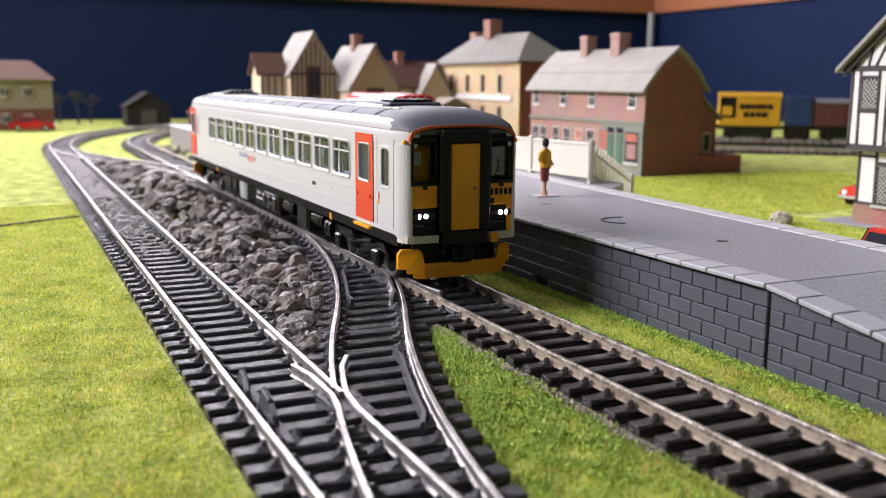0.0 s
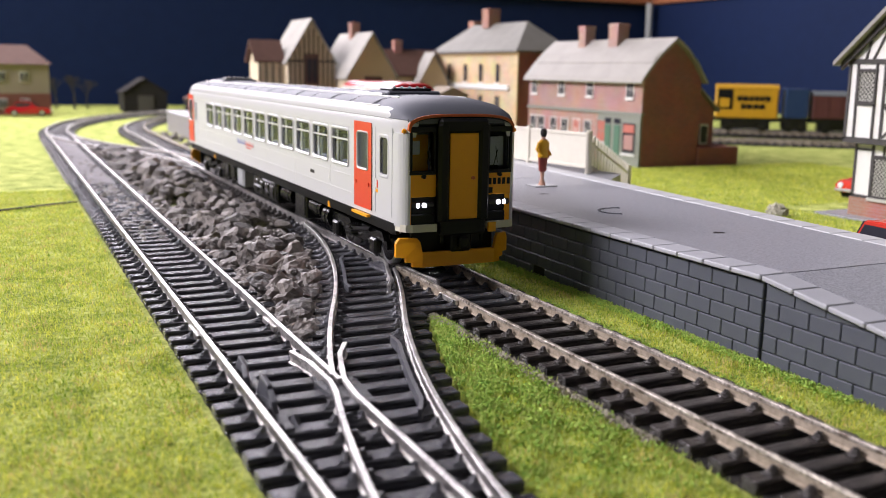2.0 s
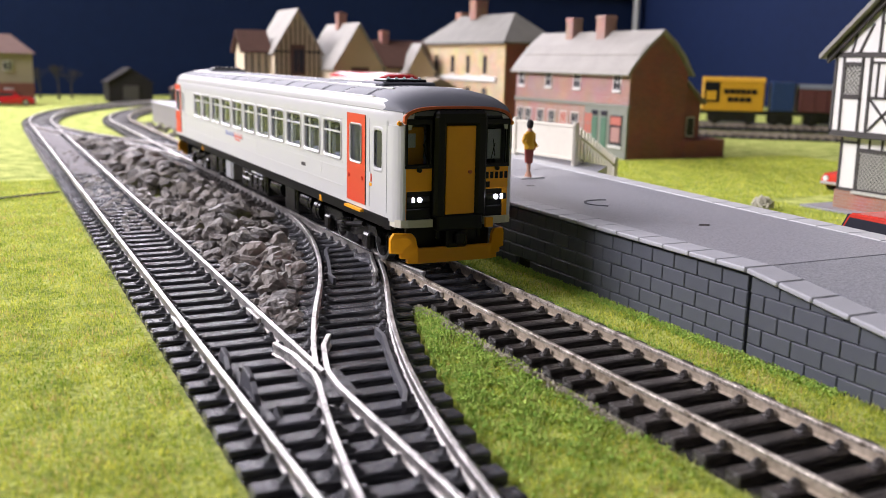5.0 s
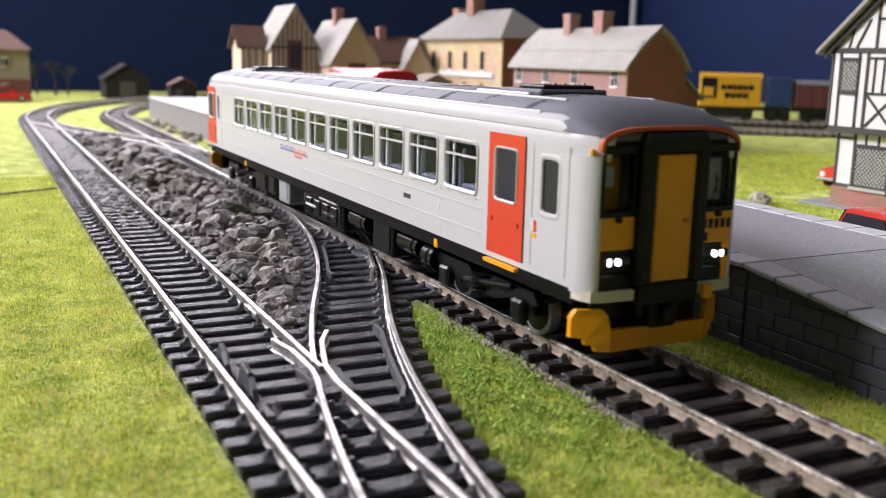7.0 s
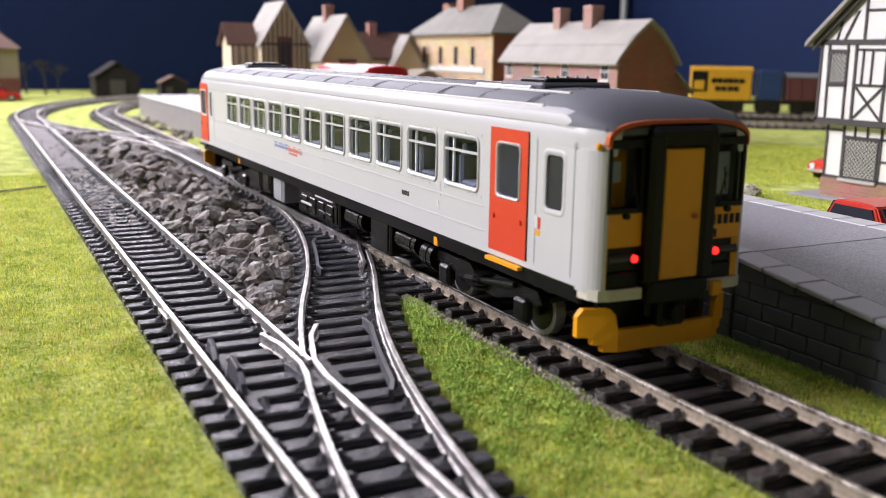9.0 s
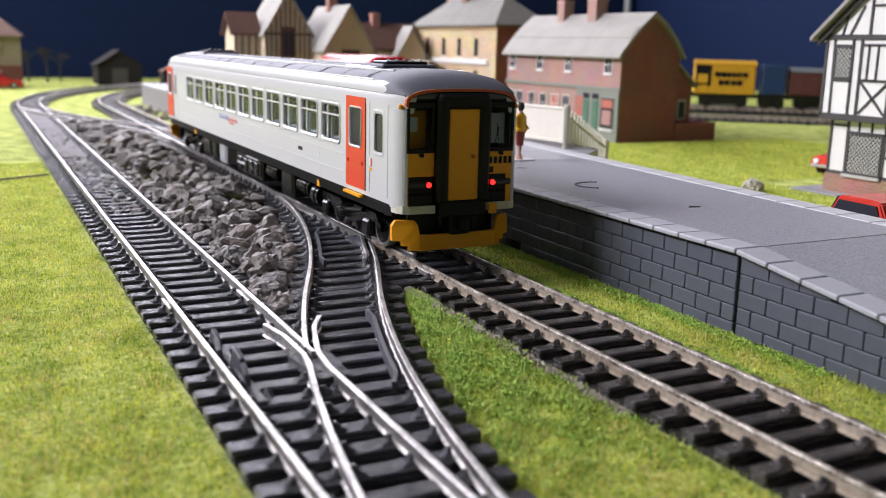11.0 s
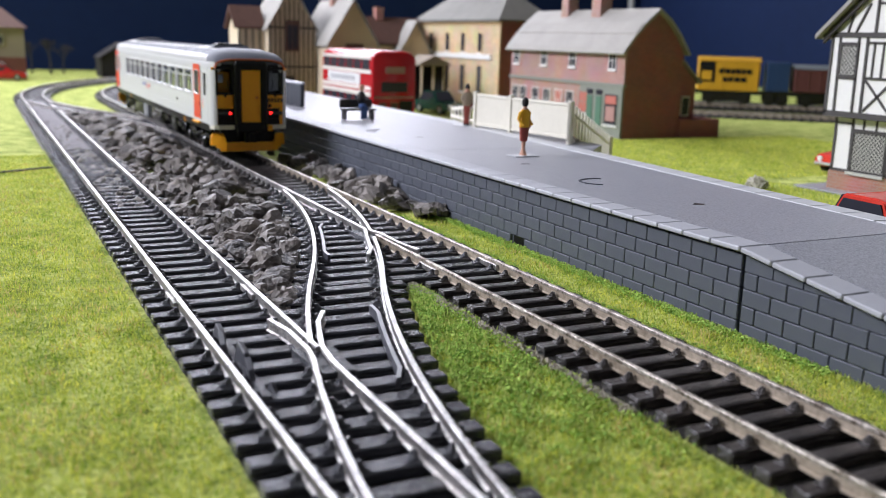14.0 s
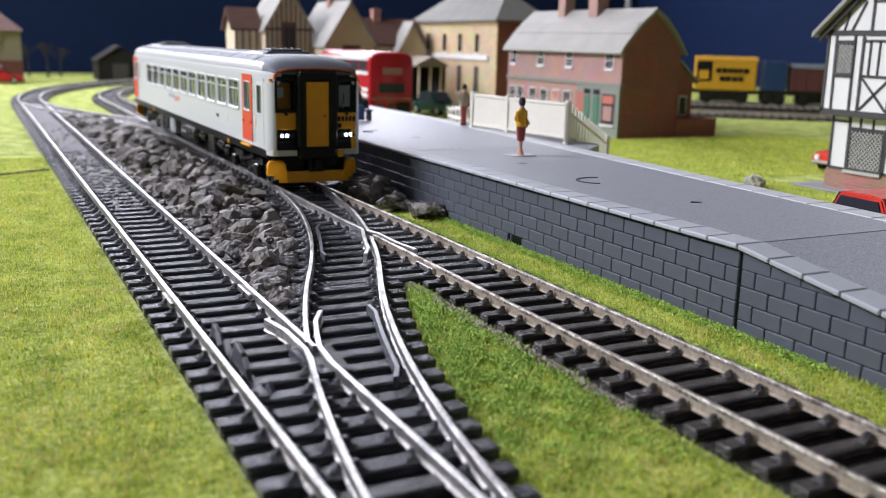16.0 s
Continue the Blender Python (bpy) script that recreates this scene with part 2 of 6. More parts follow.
M["lamp_white"] = glow("lamp_white", (0.85, 0.9, 1.0), 6.0)
M["lamp_red"] = glow("lamp_red", (1.0, 0.02, 0.015), 3.0)
M["lamp_off"] = mat("lamp_unlit", (0.05, 0.05, 0.055), 0.2)


# ---- mesh helpers, all in millimetres ----
def box(bm, x0, x1, y0, y1, z0, z1, bev=0.0):
    r = bmesh.ops.create_cube(bm, size=1.0, matrix=Matrix.Translation(((x0 + x1) / 2, (y0 + y1) / 2, (z0 + z1) / 2)) @ Matrix.Diagonal((abs(x1 - x0), abs(y1 - y0), abs(z1 - z0), 1)))
    if bev:
        es = {e for v in r["verts"] for e in v.link_edges}
        bmesh.ops.bevel(bm, geom=list(es), offset=bev, segments=1, affect="EDGES", clamp_overlap=True)
    return r["verts"]


def cyl(bm, a, b, r, seg=12, r2=None):
    a, b = Vector(a), Vector(b)
    d = b - a
    m = Matrix.Translation((a + b) / 2) @ d.to_track_quat("Z", "Y").to_matrix().to_4x4()
    return bmesh.ops.create_cone(bm, cap_ends=True, segments=seg, radius1=r, radius2=r if r2 is None else r2, depth=d.length, matrix=m)["verts"]


def ball(bm, c, r, sx=1, sy=1, sz=1, sub=2):
    return bmesh.ops.create_icosphere(bm, subdivisions=sub, radius=r, matrix=Matrix.Translation(c) @ Matrix.Diagonal((sx, sy, sz, 1)))["verts"]


def prism(bm, pts, axis, a, b):
    """The polygon pts, in the two other axes in order, drawn out along axis from a to b."""
    def place(p, h):
        return {"x": (h, p[0], p[1]), "y": (p[0], h, p[1]), "z": (p[0], p[1], h)}[axis]
    lo, hi = [bm.verts.new(place(p, a)) for p in pts], [bm.verts.new(place(p, b)) for p in pts]
    n = len(pts)
    fs = [bm.faces.new(lo), bm.faces.new(hi)] + [bm.faces.new((lo[i], lo[(i + 1) % n], hi[(i + 1) % n], hi[i])) for i in range(n)]
    bmesh.ops.recalc_face_normals(bm, faces=fs)
    return fs


def loft(bm, rings, caps=True):
    vs = [[bm.verts.new(p) for p in r] for r in rings]
    n = len(rings[0])
    fs = []
    for a, b in zip(vs, vs[1:]):
        for i in range(n):
            fs.append(bm.faces.new((a[i], a[(i + 1) % n], b[(i + 1) % n], b[i])))
    if caps:
        fs += [bm.faces.new(vs[0]), bm.faces.new(vs[-1])]
    bmesh.ops.recalc_face_normals(bm, faces=fs)
    return fs


def mesh_of(bm, name, material, smooth=False):
    bm.transform(Matrix.Diagonal((S, S, S, 1)))
    me = bpy.data.meshes.new(name)
    bm.to_mesh(me)
    bm.free()
    for m in (material if isinstance(material, (list, tuple)) else [material]):
        me.materials.append(m)
    if smooth:
        for p in me.polygons:
            p.use_smooth = True
        me.set_sharp_from_angle(angle=radians(38))
    return me


def part(name, bm, material, parent=None, label="", smooth=False):
    ob = new(name, mesh_of(bm, name, material, smooth))
    ob.parent = parent
    if label:
        ob["label"] = label
    return ob


def same(name, me, parent, m=None):
    """One more piece on a mesh that is already made."""
    ob = new(name, me)
    ob.parent = parent
    if m is not None:
        ob.matrix_basis = m
    return ob


def ring_x(bm, x0, x1, y0, y1, z0, z1, w=0.9, r=1.5):
    """A frame with rounded corners in a wall that faces along x: outline y0..y1, z0..z1, bar width w."""
    rings = []
    for ya, yb, za, zb, q in ((y0, y1, z0, z1, r), (y0 + w, y1 - w, z0 + w, z1 - w, max(r - w * 0.6, 0.3))):
        pts = []
        for cy, cz, a0 in ((yb - q, zb - q, 0), (ya + q, zb - q, 90), (ya + q, za + q, 180), (yb - q, za + q, 270)):
            pts += [(cy + q * math.cos(radians(a0 + 22.5 * k)), cz + q * math.sin(radians(a0 + 22.5 * k))) for k in range(5)]
        rings.append(pts)
    o, i = rings
    mid = x1 - (x1 - x0) * 0.3
    loft(bm, [[(x0, a[0], a[1]), (mid, a[0], a[1]), (x1, a[0] * 0.75 + b[0] * 0.25, a[1] * 0.75 + b[1] * 0.25), (x1, a[0] * 0.4 + b[0] * 0.6, a[1] * 0.4 + b[1] * 0.6), (mid, b[0], b[1]), (x0, b[0], b[1])]
              for a, b in zip(o + o[:1], i + i[:1])], False)


def boxpart(name, dims, material, parent=None, label="", bev=0.0):
    bm = bmesh.new()
    box(bm, *dims, bev=bev)
    return part(name, bm, material, parent, label)


def thing(name, label, category, m=None, group="", kind=""):
    ob = new(name)
    ob.empty_display_size = 0.01
    if m is not None:
        ob.matrix_basis = m
    return tagged(ob, label, category, group, kind)


def wallbox(name, dims, material, label, cat="wall"):
    ob = boxpart(name, dims, material)
    return tagged(ob, label, cat, kind="structure")


# ---- the room and the board ----
GX0, GX1, GY0, GY1 = -620, 1078, -420, 1558
wallbox("floor", (-1250, 1200, -1500, 1680, -960, -900), M["floor"], "dark boarded floor of the room", "floor")
tagged(boxpart("ceiling", (-1250, 1200, -1500, 1680, 1500, 1560), M["ceil"]), "grey boarded ceiling", "ceiling", kind="structure")
bmw = bmesh.new()
for d in ((-1250, NW_X0, 1620, 1680, -900, 1500), (NW_X1, 1200, 1620, 1680, -900, 1500), (NW_X0, NW_X1, 1620, 1680, -900, NW_Z0), (NW_X0, NW_X1, 1620, 1680, NW_Z1, 1500)):
    box(bmw, *d)
tagged(part("wall_north", bmw, M["wall"]), "painted wall with an added, unseen opening above the backdrop", "wall", kind="structure")
wallbox("wall_east", (1140, 1200, -1500, 1620, -900, 1500), M["wall"], "plain painted wall behind the backdrop")
wallbox("wall_south", (-1250, 1140, -1500, -1440, -900, 1500), M["wall"], "plain painted wall")
bmw = bmesh.new()
for d in ((WALL_X - 60, WALL_X, -1440, WIN_Y0, -900, 1500), (WALL_X - 60, WALL_X, WIN_Y1, 1620, -900, 1500),
          (WALL_X - 60, WALL_X, WIN_Y0, WIN_Y1, -900, WIN_Z0), (WALL_X - 60, WALL_X, WIN_Y0, WIN_Y1, WIN_Z1, 1500)):
    box(bmw, *d)
tagged(part("wall_west", bmw, M["wall"]), "painted wall with a large window opening", "wall", kind="structure")
wallbox("backdrop_north", (-700, 1078, 1560, 1575, -60, 197), M["navy"], "navy blue painted backdrop board", "backdrop")
wallbox("backdrop_east", (1080, 1095, -420, 1575, -60, 197), M["navy"], "navy blue painted backdrop board", "backdrop")
wallbox("trim_north", (-700, 1070, 1545, 1580, 198, 290), M["wood"], "brown varnished wooden rail above the backdrop", "trim")
wallbox("trim_east", (1072, 1100, -420, 1580, 198, 290), M["wood"], "brown varnished wooden rail above the backdrop", "trim")
pole = thing("pole", "thin grey metal pole in the corner of the backdrop", "pole")
bm = bmesh.new()
cyl(bm, (1058, 1535, 0.5), (1058, 1535, 198), 6)
part("tube", bm, M["grey"], pole, smooth=True)
bm = bmesh.new()
cyl(bm, (1058, 1535, 0), (1058, 1535, 5), 12)
part("foot", bm, M["grey"], pole)
bm = bmesh.new()
bmesh.ops.create_grid(bm, x_segments=60, y_segments=70, size=0.5, matrix=Matrix.Translation(((GX0 + GX1) / 2, (GY0 + GY1) / 2, 0)) @ Matrix.Diagonal((GX1 - GX0, GY1 - GY0, 1, 1)))
for v in bm.verts:
    v.co.z += 0.5 * noise.noise(v.co / 60.0)
tagged(part("ground", bm, M["grass"]), "yellow-green grass mat laid over the baseboard", "grass", kind="structure")
wallbox("baseboard", (GX0, GX1, GY0, GY1, -60, -2), M["wood"], "wooden board that carries the model railway", "baseboard")


# ---- tracks: two parallel lines 67 apart, a crossover between them near by and another far off, then curves ----
RAIL_Z, LX, HG, RAD = 5.0, -67.0, 8.7, 438.0
X1A, X1B, X2A, X2B = 42.0, 377.0, 530.0, 865.0
CURVE_Y, CURVE_R = 862.0, 600.0


def ease(y, a, b):
    """The sideways share, 0 to 67, of a crossover of two equal arcs from a to b."""
    if y <= a:
        return 0.0
    if y >= b:
        return 67.0
    m = (a + b) / 2
    return (y - a) ** 2 / (2 * RAD) * 67.0 / 64.05 if y < m else 67.0 - (b - y) ** 2 / (2 * RAD) * 67.0 / 64.05


def cross1(y):
    return LX + ease(y, X1A, X1B)


def cross2(y):
    return -ease(y, X2A, X2B)


def side(fn, y, off):
    d = (fn(y + 0.5) - fn(y - 0.5))
    n = math.hypot(1, d)
    return (fn(y) + off / n, y - off * d / n)


def straight(x):
    return lambda y: x


def run(fn, off, y0, y1, step=6.0):
    n = max(2, int(abs(y1 - y0) / step) + 1)
    return [side(fn, y0 + (y1 - y0) * i / (n - 1), off) for i in range(n)]


def curve_pts(x, r, deg, step=2.0):
    """From (x, CURVE_Y) round to the right on radius r."""
    return [(x + r - r * math.cos(radians(a)), CURVE_Y + r * math.sin(radians(a))) for a in np.arange(0, deg + 0.1, step)]


RAIL_SECTION = ((-0.7, 2.4), (0.7, 2.4), (0.7, 2.6), (0.3, 2.8), (0.3, 4.1), (0.52, 4.3), (0.52, 4.88), (0.4, 5.0), (-0.4, 5.0), (-0.52, 4.88), (-0.52, 4.3), (-0.3, 4.1), (-0.3, 2.8), (-0.7, 2.6))


def sweep(bm, pts, section, dz=0.0):
    rings = []
    for i, p in enumerate(pts):
        a, b = pts[max(i - 1, 0)], pts[min(i + 1, len(pts) - 1)]
        d = Vector((b[0] - a[0], b[1] - a[1])).normalized()
        rings.append([(p[0] + d.y * o, p[1] - d.x * o, z + dz) for o, z in section])
    loft(bm, rings)


def rail(pts, material, parent, dz=0.0, name="rail", section=RAIL_SECTION):
    bm = bmesh.new()
    sweep(bm, pts, section, dz)
    if material is M["rail_dull"]:
        # tarnished on top; sides and foot coloured paler, as if lit from the left
        for f in bm.faces:
            if f.calc_center_median().z < 4.25 + dz:
                f.material_index = 1
        material = [material, M["rail_side"]]
    return part(name, bm, material, parent)


CHECK_SECTION = ((-0.4, 2.4), (0.4, 2.4), (0.4, 4.6), (-0.4, 4.6))
F1, F2 = 155.0, 256.0
track_l = thing("railway_track", "bright railed track on black sleepers, outer line beside the grass", "track", group="running lines")
track_r = thing("railway_track", "weathered track beside the platform with tarnished rails", "track", group="running lines")
turn_1 = thing("crossover", "crossover of two points joining both lines, bright rails", "track")
turn_2 = thing("crossover", "far crossover of two points joining both lines", "track")
RB, RD = M["rail"], M["rail_dull"]
rail(run(straight(LX), -HG, -60, CURVE_Y, 40) + curve_pts(LX - HG, CURVE_R + HG, 100), RB, track_l)
rail([(LX + HG, -60), (LX + HG, F1 - 4)] + [side(cross1, y, -HG + 2.0) for y in (F1 + 3, F1 + 10, F1 + 18)] + [side(cross1, F1 + 25, -HG + 3.2)], RB, track_l, 0.01)
rail([(LX + HG, F1 + 4.5), (LX + HG, 400), (LX + HG, CURVE_Y - 95)] + [(LX + HG, CURVE_Y)] + curve_pts(LX + HG, CURVE_R - HG, 100), RB, track_l, 0.02)
rail(run(straight(0), HG, -60, CURVE_Y, 40) + curve_pts(HG, CURVE_R - 67 - HG, 100), RD, track_r)
rail([(-HG, -60), (-HG, F2 - 5)], RD, track_r)
rail([side(cross1, F2 - 26, HG - 3.2), side(cross1, F2 - 19, HG - 2.0), side(cross1, F2 - 4, HG - 2.0), (-HG, F2 + 4), (-HG, 400), (-HG, CURVE_Y)] + curve_pts(-HG, CURVE_R - 67 + HG, 100), RB, track_r, 0.01)
# crossover rails
rail(run(cross1, -HG, 84, F1 - 4) + [(LX + HG - 2.0, F1 + 4), (LX + HG - 2.0, F1 + 16), (LX + HG - 3.4, F1 + 25)], RB, turn_1, 0.015)
rail(run(cross1, -HG, F1 + 5, 338), RB, turn_1, 0.025)
rail(run(cross1, HG, 84, F2 - 5), RB, turn_1, 0.03)
rail([(-HG + 3.4, F2 - 27), (-HG + 2.0, F2 - 18), (-HG + 2.0, F2 - 3)] + run(cross1, HG, F2 + 4, 338), RB, turn_1, 0.02)
for fn, off, a, b in ((cross1, HG - 2.6, F1 - 14, F1 + 30), (cross1, -HG + 2.6, F2 - 26, F2 + 16)):
    s = 1 if off < 0 else -1
    rail([side(fn, a, off + s * 1.2)] + [side(fn, a + 5 + (b - a - 10) * i / 4, off) for i in range(5)] + [side(fn, b, off + s * 1.2)], M["check"], turn_1, 0, "check_rail", CHECK_SECTION)
for y, x in ((F1, LX + HG), (F2, -HG)):
    bm = bmesh.new()
    prism(bm, ((x - 3, y - 7), (x + 3, y - 7), (x + 4, y + 8), (x - 4, y + 8)), "z", 2.3, 3.9)
    part("crossing_plate", bm, M["sleeper"], turn_1)
# the outer line's guard is broken into plates that lean from a torn strip
bm = bmesh.new()
box(bm, -0.9, 0.9, -17, 15, 2.3, 3.3, 0.3)
part("guard_base", bm, M["sleeper"], turn_1).matrix_basis = P(LX - HG + 3.4, 160, 0, 0, 0, -1)
for k, (dx, y, ln, h) in enumerate(((4.4, 146, 3.4, 4.3), (3.6, 153, 5.4, 6.3), (3.0, 160.5, 5.8, 6.8), (2.7, 168, 6.4, 6.5), (2.4, 175.5, 5.6, 6.0))):
    bm = bmesh.new()
    prism(bm, ((-ln / 2, 2.4), (ln / 2, 2.4), (ln / 2 - 0.6, h), (ln * 0.1, h - 0.5), (-ln / 2 + 1.3, h - 1.2)), "x", -0.55, 0.55)
    bmesh.ops.bevel(bm, geom=list(bm.edges), offset=0.15, segments=1, affect="EDGES")
    part("guard_stub", bm, M["check"], turn_1).matrix_basis = P(LX - HG + dx, y, 0, 0, (14, -9, 7, -12, 8)[k], (14, -8, 7, -10, 6)[k])
# the straight lines' rail joints
for x, y in ((LX - HG, 206), (LX + HG, 207), (-HG, 214), (HG, 213)):
    bm = bmesh.new()
    for o in (-0.75, 0.75):
        box(bm, x + o - 0.45, x + o + 0.45, y - 5, y + 5, 2.7, 4.1, 0.15)
    part("rail_joiner", bm, RB, track_l if x < -30 else track_r)
for off in (-HG, HG):
    rail(run(cross2, off, 560, 830), RB, turn_2, 0.02)


def sleeper_bm(x0, x1, seats, hw=1.75):
    bm = bmesh.new()
    box(bm, x0, x1, -hw - 0.2, hw + 0.2, 0.5, 2.7, 0.3)
    for s in seats:
        for o in (-1, 1):
            box(bm, s + o * 1.9 - 1.05, s + o * 1.9 + 1.05, -1.15, 1.15, 2.3, 3.1, 0.25)
            cyl(bm, (s + o * 1.5, 0, 2.9), (s + o * 1.25, 0, 4.05), 1.1, 6, 0.45)
    return bm


sl_black = mesh_of(sleeper_bm(-15, 15, (-HG, HG)), "sleeper", M["sleeper"])
sl_brown = mesh_of(sleeper_bm(-15, 15, (-HG, HG), 1.5), "sleeper", M["sleeper_brown"])
y = -56.0
while y < CURVE_Y:
    c1, c2 = cross1(y), cross2(y)
    if X1A + 20 < y < 206:
        part("sleeper", sleeper_bm(LX - 15, c1 + 15, (LX - HG, LX + HG, c1 - HG, c1 + HG) if c1 - LX > 6 else (LX - HG, c1 + HG)), M["sleeper"], turn_1).location.y = y * S
    elif not (X2A + 180 < y < X2B):
        same("sleeper", sl_black, track_l, P(LX, y, 0))
    else:
        part("sleeper", sleeper_bm(LX - 15, c2 + 15, (LX - HG, LX + HG)), M["sleeper"], turn_2).location.y = y * S
    y += 7.7
y = -58.0
while y < CURVE_Y:
    c1, c2 = cross1(y), cross2(y)
    if 206 <= y < X1B - 20:
        part("sleeper", sleeper_bm(c1 - 15, 15, (-HG, HG, c1 - HG, c1 + HG) if c1 < -6 else (c1 - HG, HG)), M["sleeper"], turn_1).location.y = y * S
    elif X2A + 20 < y < X2A + 180:
        part("sleeper", sleeper_bm(c2 - 15, 15, (-HG, HG)), M["sleeper"], turn_2).location.y = y * S
    else:
        same("sleeper", sl_brown, track_r, P(0, y, 0))
    y += 7.45
for x, r, tr in ((LX, CURVE_R, track_l), (0, CURVE_R - 67, track_r)):
    n = int(r * 1.6 / 8)
    for i in range(1, n):
        a = i * 8 / r
        same("sleeper", sl_brown, tr, P(x + r - r * math.cos(a), CURVE_Y + r * math.sin(a), 0, 0, 0, -math.degrees(a)))

# dark underlay below the sleepers, near black for the shade in the gaps
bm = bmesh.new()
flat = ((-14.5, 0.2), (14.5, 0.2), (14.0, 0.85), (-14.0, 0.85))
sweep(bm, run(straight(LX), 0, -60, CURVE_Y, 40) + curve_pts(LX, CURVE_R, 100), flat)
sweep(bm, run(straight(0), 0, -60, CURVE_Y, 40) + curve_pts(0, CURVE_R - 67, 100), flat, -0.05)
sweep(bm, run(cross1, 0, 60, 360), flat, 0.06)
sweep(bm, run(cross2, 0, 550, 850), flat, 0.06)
tagged(part("trackbed", bm, M["dark_bed"]), "dark underlay with the shade between the sleepers in its colour", "trackbed", kind="structure")

# the outer line is filled with grey ballast further on
bm = bmesh.new()
sweep(bm, [(LX, 500), (LX, 560), (LX, 700), (LX, CURVE_Y - 20)], ((-7.6, 0.9), (7.6, 0.9), (6.8, 2.75), (-6.8, 2.75)))
sweep(bm, [(LX - 12.4, 520), (LX - 12.4, CURVE_Y - 20)], ((-3.0, 0.4), (2.4, 0.4), (1.8, 2.7), (-1.6, 2.7)))
tagged(part("ballast_fill", bm, M["ballast"]), "pale grey fine ballast filled between the rails", "ballast", kind="structure")

# ---- the platform ----
FX, PZ, PY0, PYR, PY1, PY2 = 34.6, 20.0, -4.0, 148.0, 928.0, 931.0


def back_x(y):
    return 97 + (min(max(y, -4), 430) - 160) * 0.068


def top_z(y):
    return PZ * (y - PY0) / (PYR - PY0) if y < PYR else PZ if y < PY1 else max(0.3, PZ * (PY2 - y) / (PY2 - PY1))


platform = thing("platform", "grey plastic station platform with block face and ramped end", "platform", kind="structure")
bm = bmesh.new()
rings = [[(FX + 0.9, y, 0), (FX + 0.9, y, top_z(y) - 1.6), (back_x(y), y, top_z(y) - 1.6), (back_x(y), y, 0)] for y in (PY0 + 14, PYR - 0.2)]
loft(bm, rings)
rings = [[(FX + 0.9, y, 0), (FX + 0.9, y, top_z(y) - 1.6), (back_x(y), y, top_z(y) - 1.6), (back_x(y), y, 0)] for y in (PYR + 0.2, 300, 430, PY1)]
loft(bm, rings)
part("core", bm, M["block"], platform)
for n0, n1 in ((PY0 + 16, PYR - 0.25), (PYR + 0.25, 325.0), (325.4, 502), (502.4, 700), (700.4, PY1 - 0.2)):
    bm = bmesh.new()
    mids = [n0, n1] if n1 < 430 or n0 > 430 else [n0, 430, n1]
    loft(bm, [[(FX + 6.4, y, top_z(y) - 1.5), (FX + 6.4, y, top_z(y) - 0.1), (back_x(y) - 7.2, y, top_z(y) - 0.1), (back_x(y) - 7.2, y, top_z(y) - 1.5)] for y in mids])
    part("deck_slab", bm, M["plat"], platform)
# small covers and marks on the deck
for x, y, r in ((61, 237, 7.5), (53, 399, 6.0), (66, 560, 6)):
    bm = bmesh.new()
    a = [(x + r * math.cos(i * 0.349), y + r * 0.9 * math.sin(i * 0.349)) for i in range(18)]
    b = [(x + (r - 0.7) * math.cos(i * 0.349), y + (r - 0.7) * 0.9 * math.sin(i * 0.349)) for i in range(18)]
    loft(bm, [[(a[i][0], a[i][1], PZ - 0.2), (a[i][0], a[i][1], PZ + 0.15), (b[i][0], b[i][1], PZ + 0.15), (b[i][0], b[i][1], PZ - 0.2)] for i in range(3, 13)], False)
    part("lamp_socket_ring", bm, M["joint"], platform)
for x, y in ((63, 195), (60, 281), (61, 371), (64, 460)):
    bm = bmesh.new()
    prism(bm, ((x - 2.6, y - 0.6), (x + 0.4, y - 1.7), (x + 1.9, y - 0.2), (x - 0.4, y + 1.5)), "z", PZ - 0.3, PZ - 0.07)
    part("slot_hole", bm, M["black"], platform, "small torn socket hole")


def cope_bm(x0, x1, ln, z0=-1.15, z1=0.0):
    bm = bmesh.new()
    box(bm, x0, x1, -ln / 2 + 0.12, ln / 2 - 0.12, z0, z1, 0.25)
    return bm


slope = math.degrees(math.atan2(PZ, PYR - PY0))
cope_front = mesh_of(cope_bm(-1.6, 6.2, 9.2), "coping_stone", M["cope"])
cope_rear = mesh_of(cope_bm(-7.0, 1.0, 11.0), "coping_stone", M["cope_back"])
y = PYR - 4.7
while y > PY0 + 20:
    same("coping_stone", cope_front, platform, P(FX, y, top_z(y), slope))
    y -= 9.2
y = PYR + 4.7
while y < PY1:
    same("coping_stone", cope_front, platform, P(FX, y, PZ))
    y += 9.2
y = 10.0
while y < PY1:
    same("coping_stone", cope_rear, platform, P(back_x(y), y, top_z(y) + 0.05, slope if y < PYR else 0, 0, -3.8 if y < 430 else 0))
    y += 11.1
BL, BH = 8.2, 3.75
block_me = []
for ln in (BL, BL / 2):
    bm = bmesh.new()
    box(bm, 0, 1.4, -ln / 2 + 0.1, ln / 2 - 0.1, 0.1, BH - 0.1, 0.2)
    block_me.append(mesh_of(bm, "block", M["block"]))
far_blocks = bmesh.new()
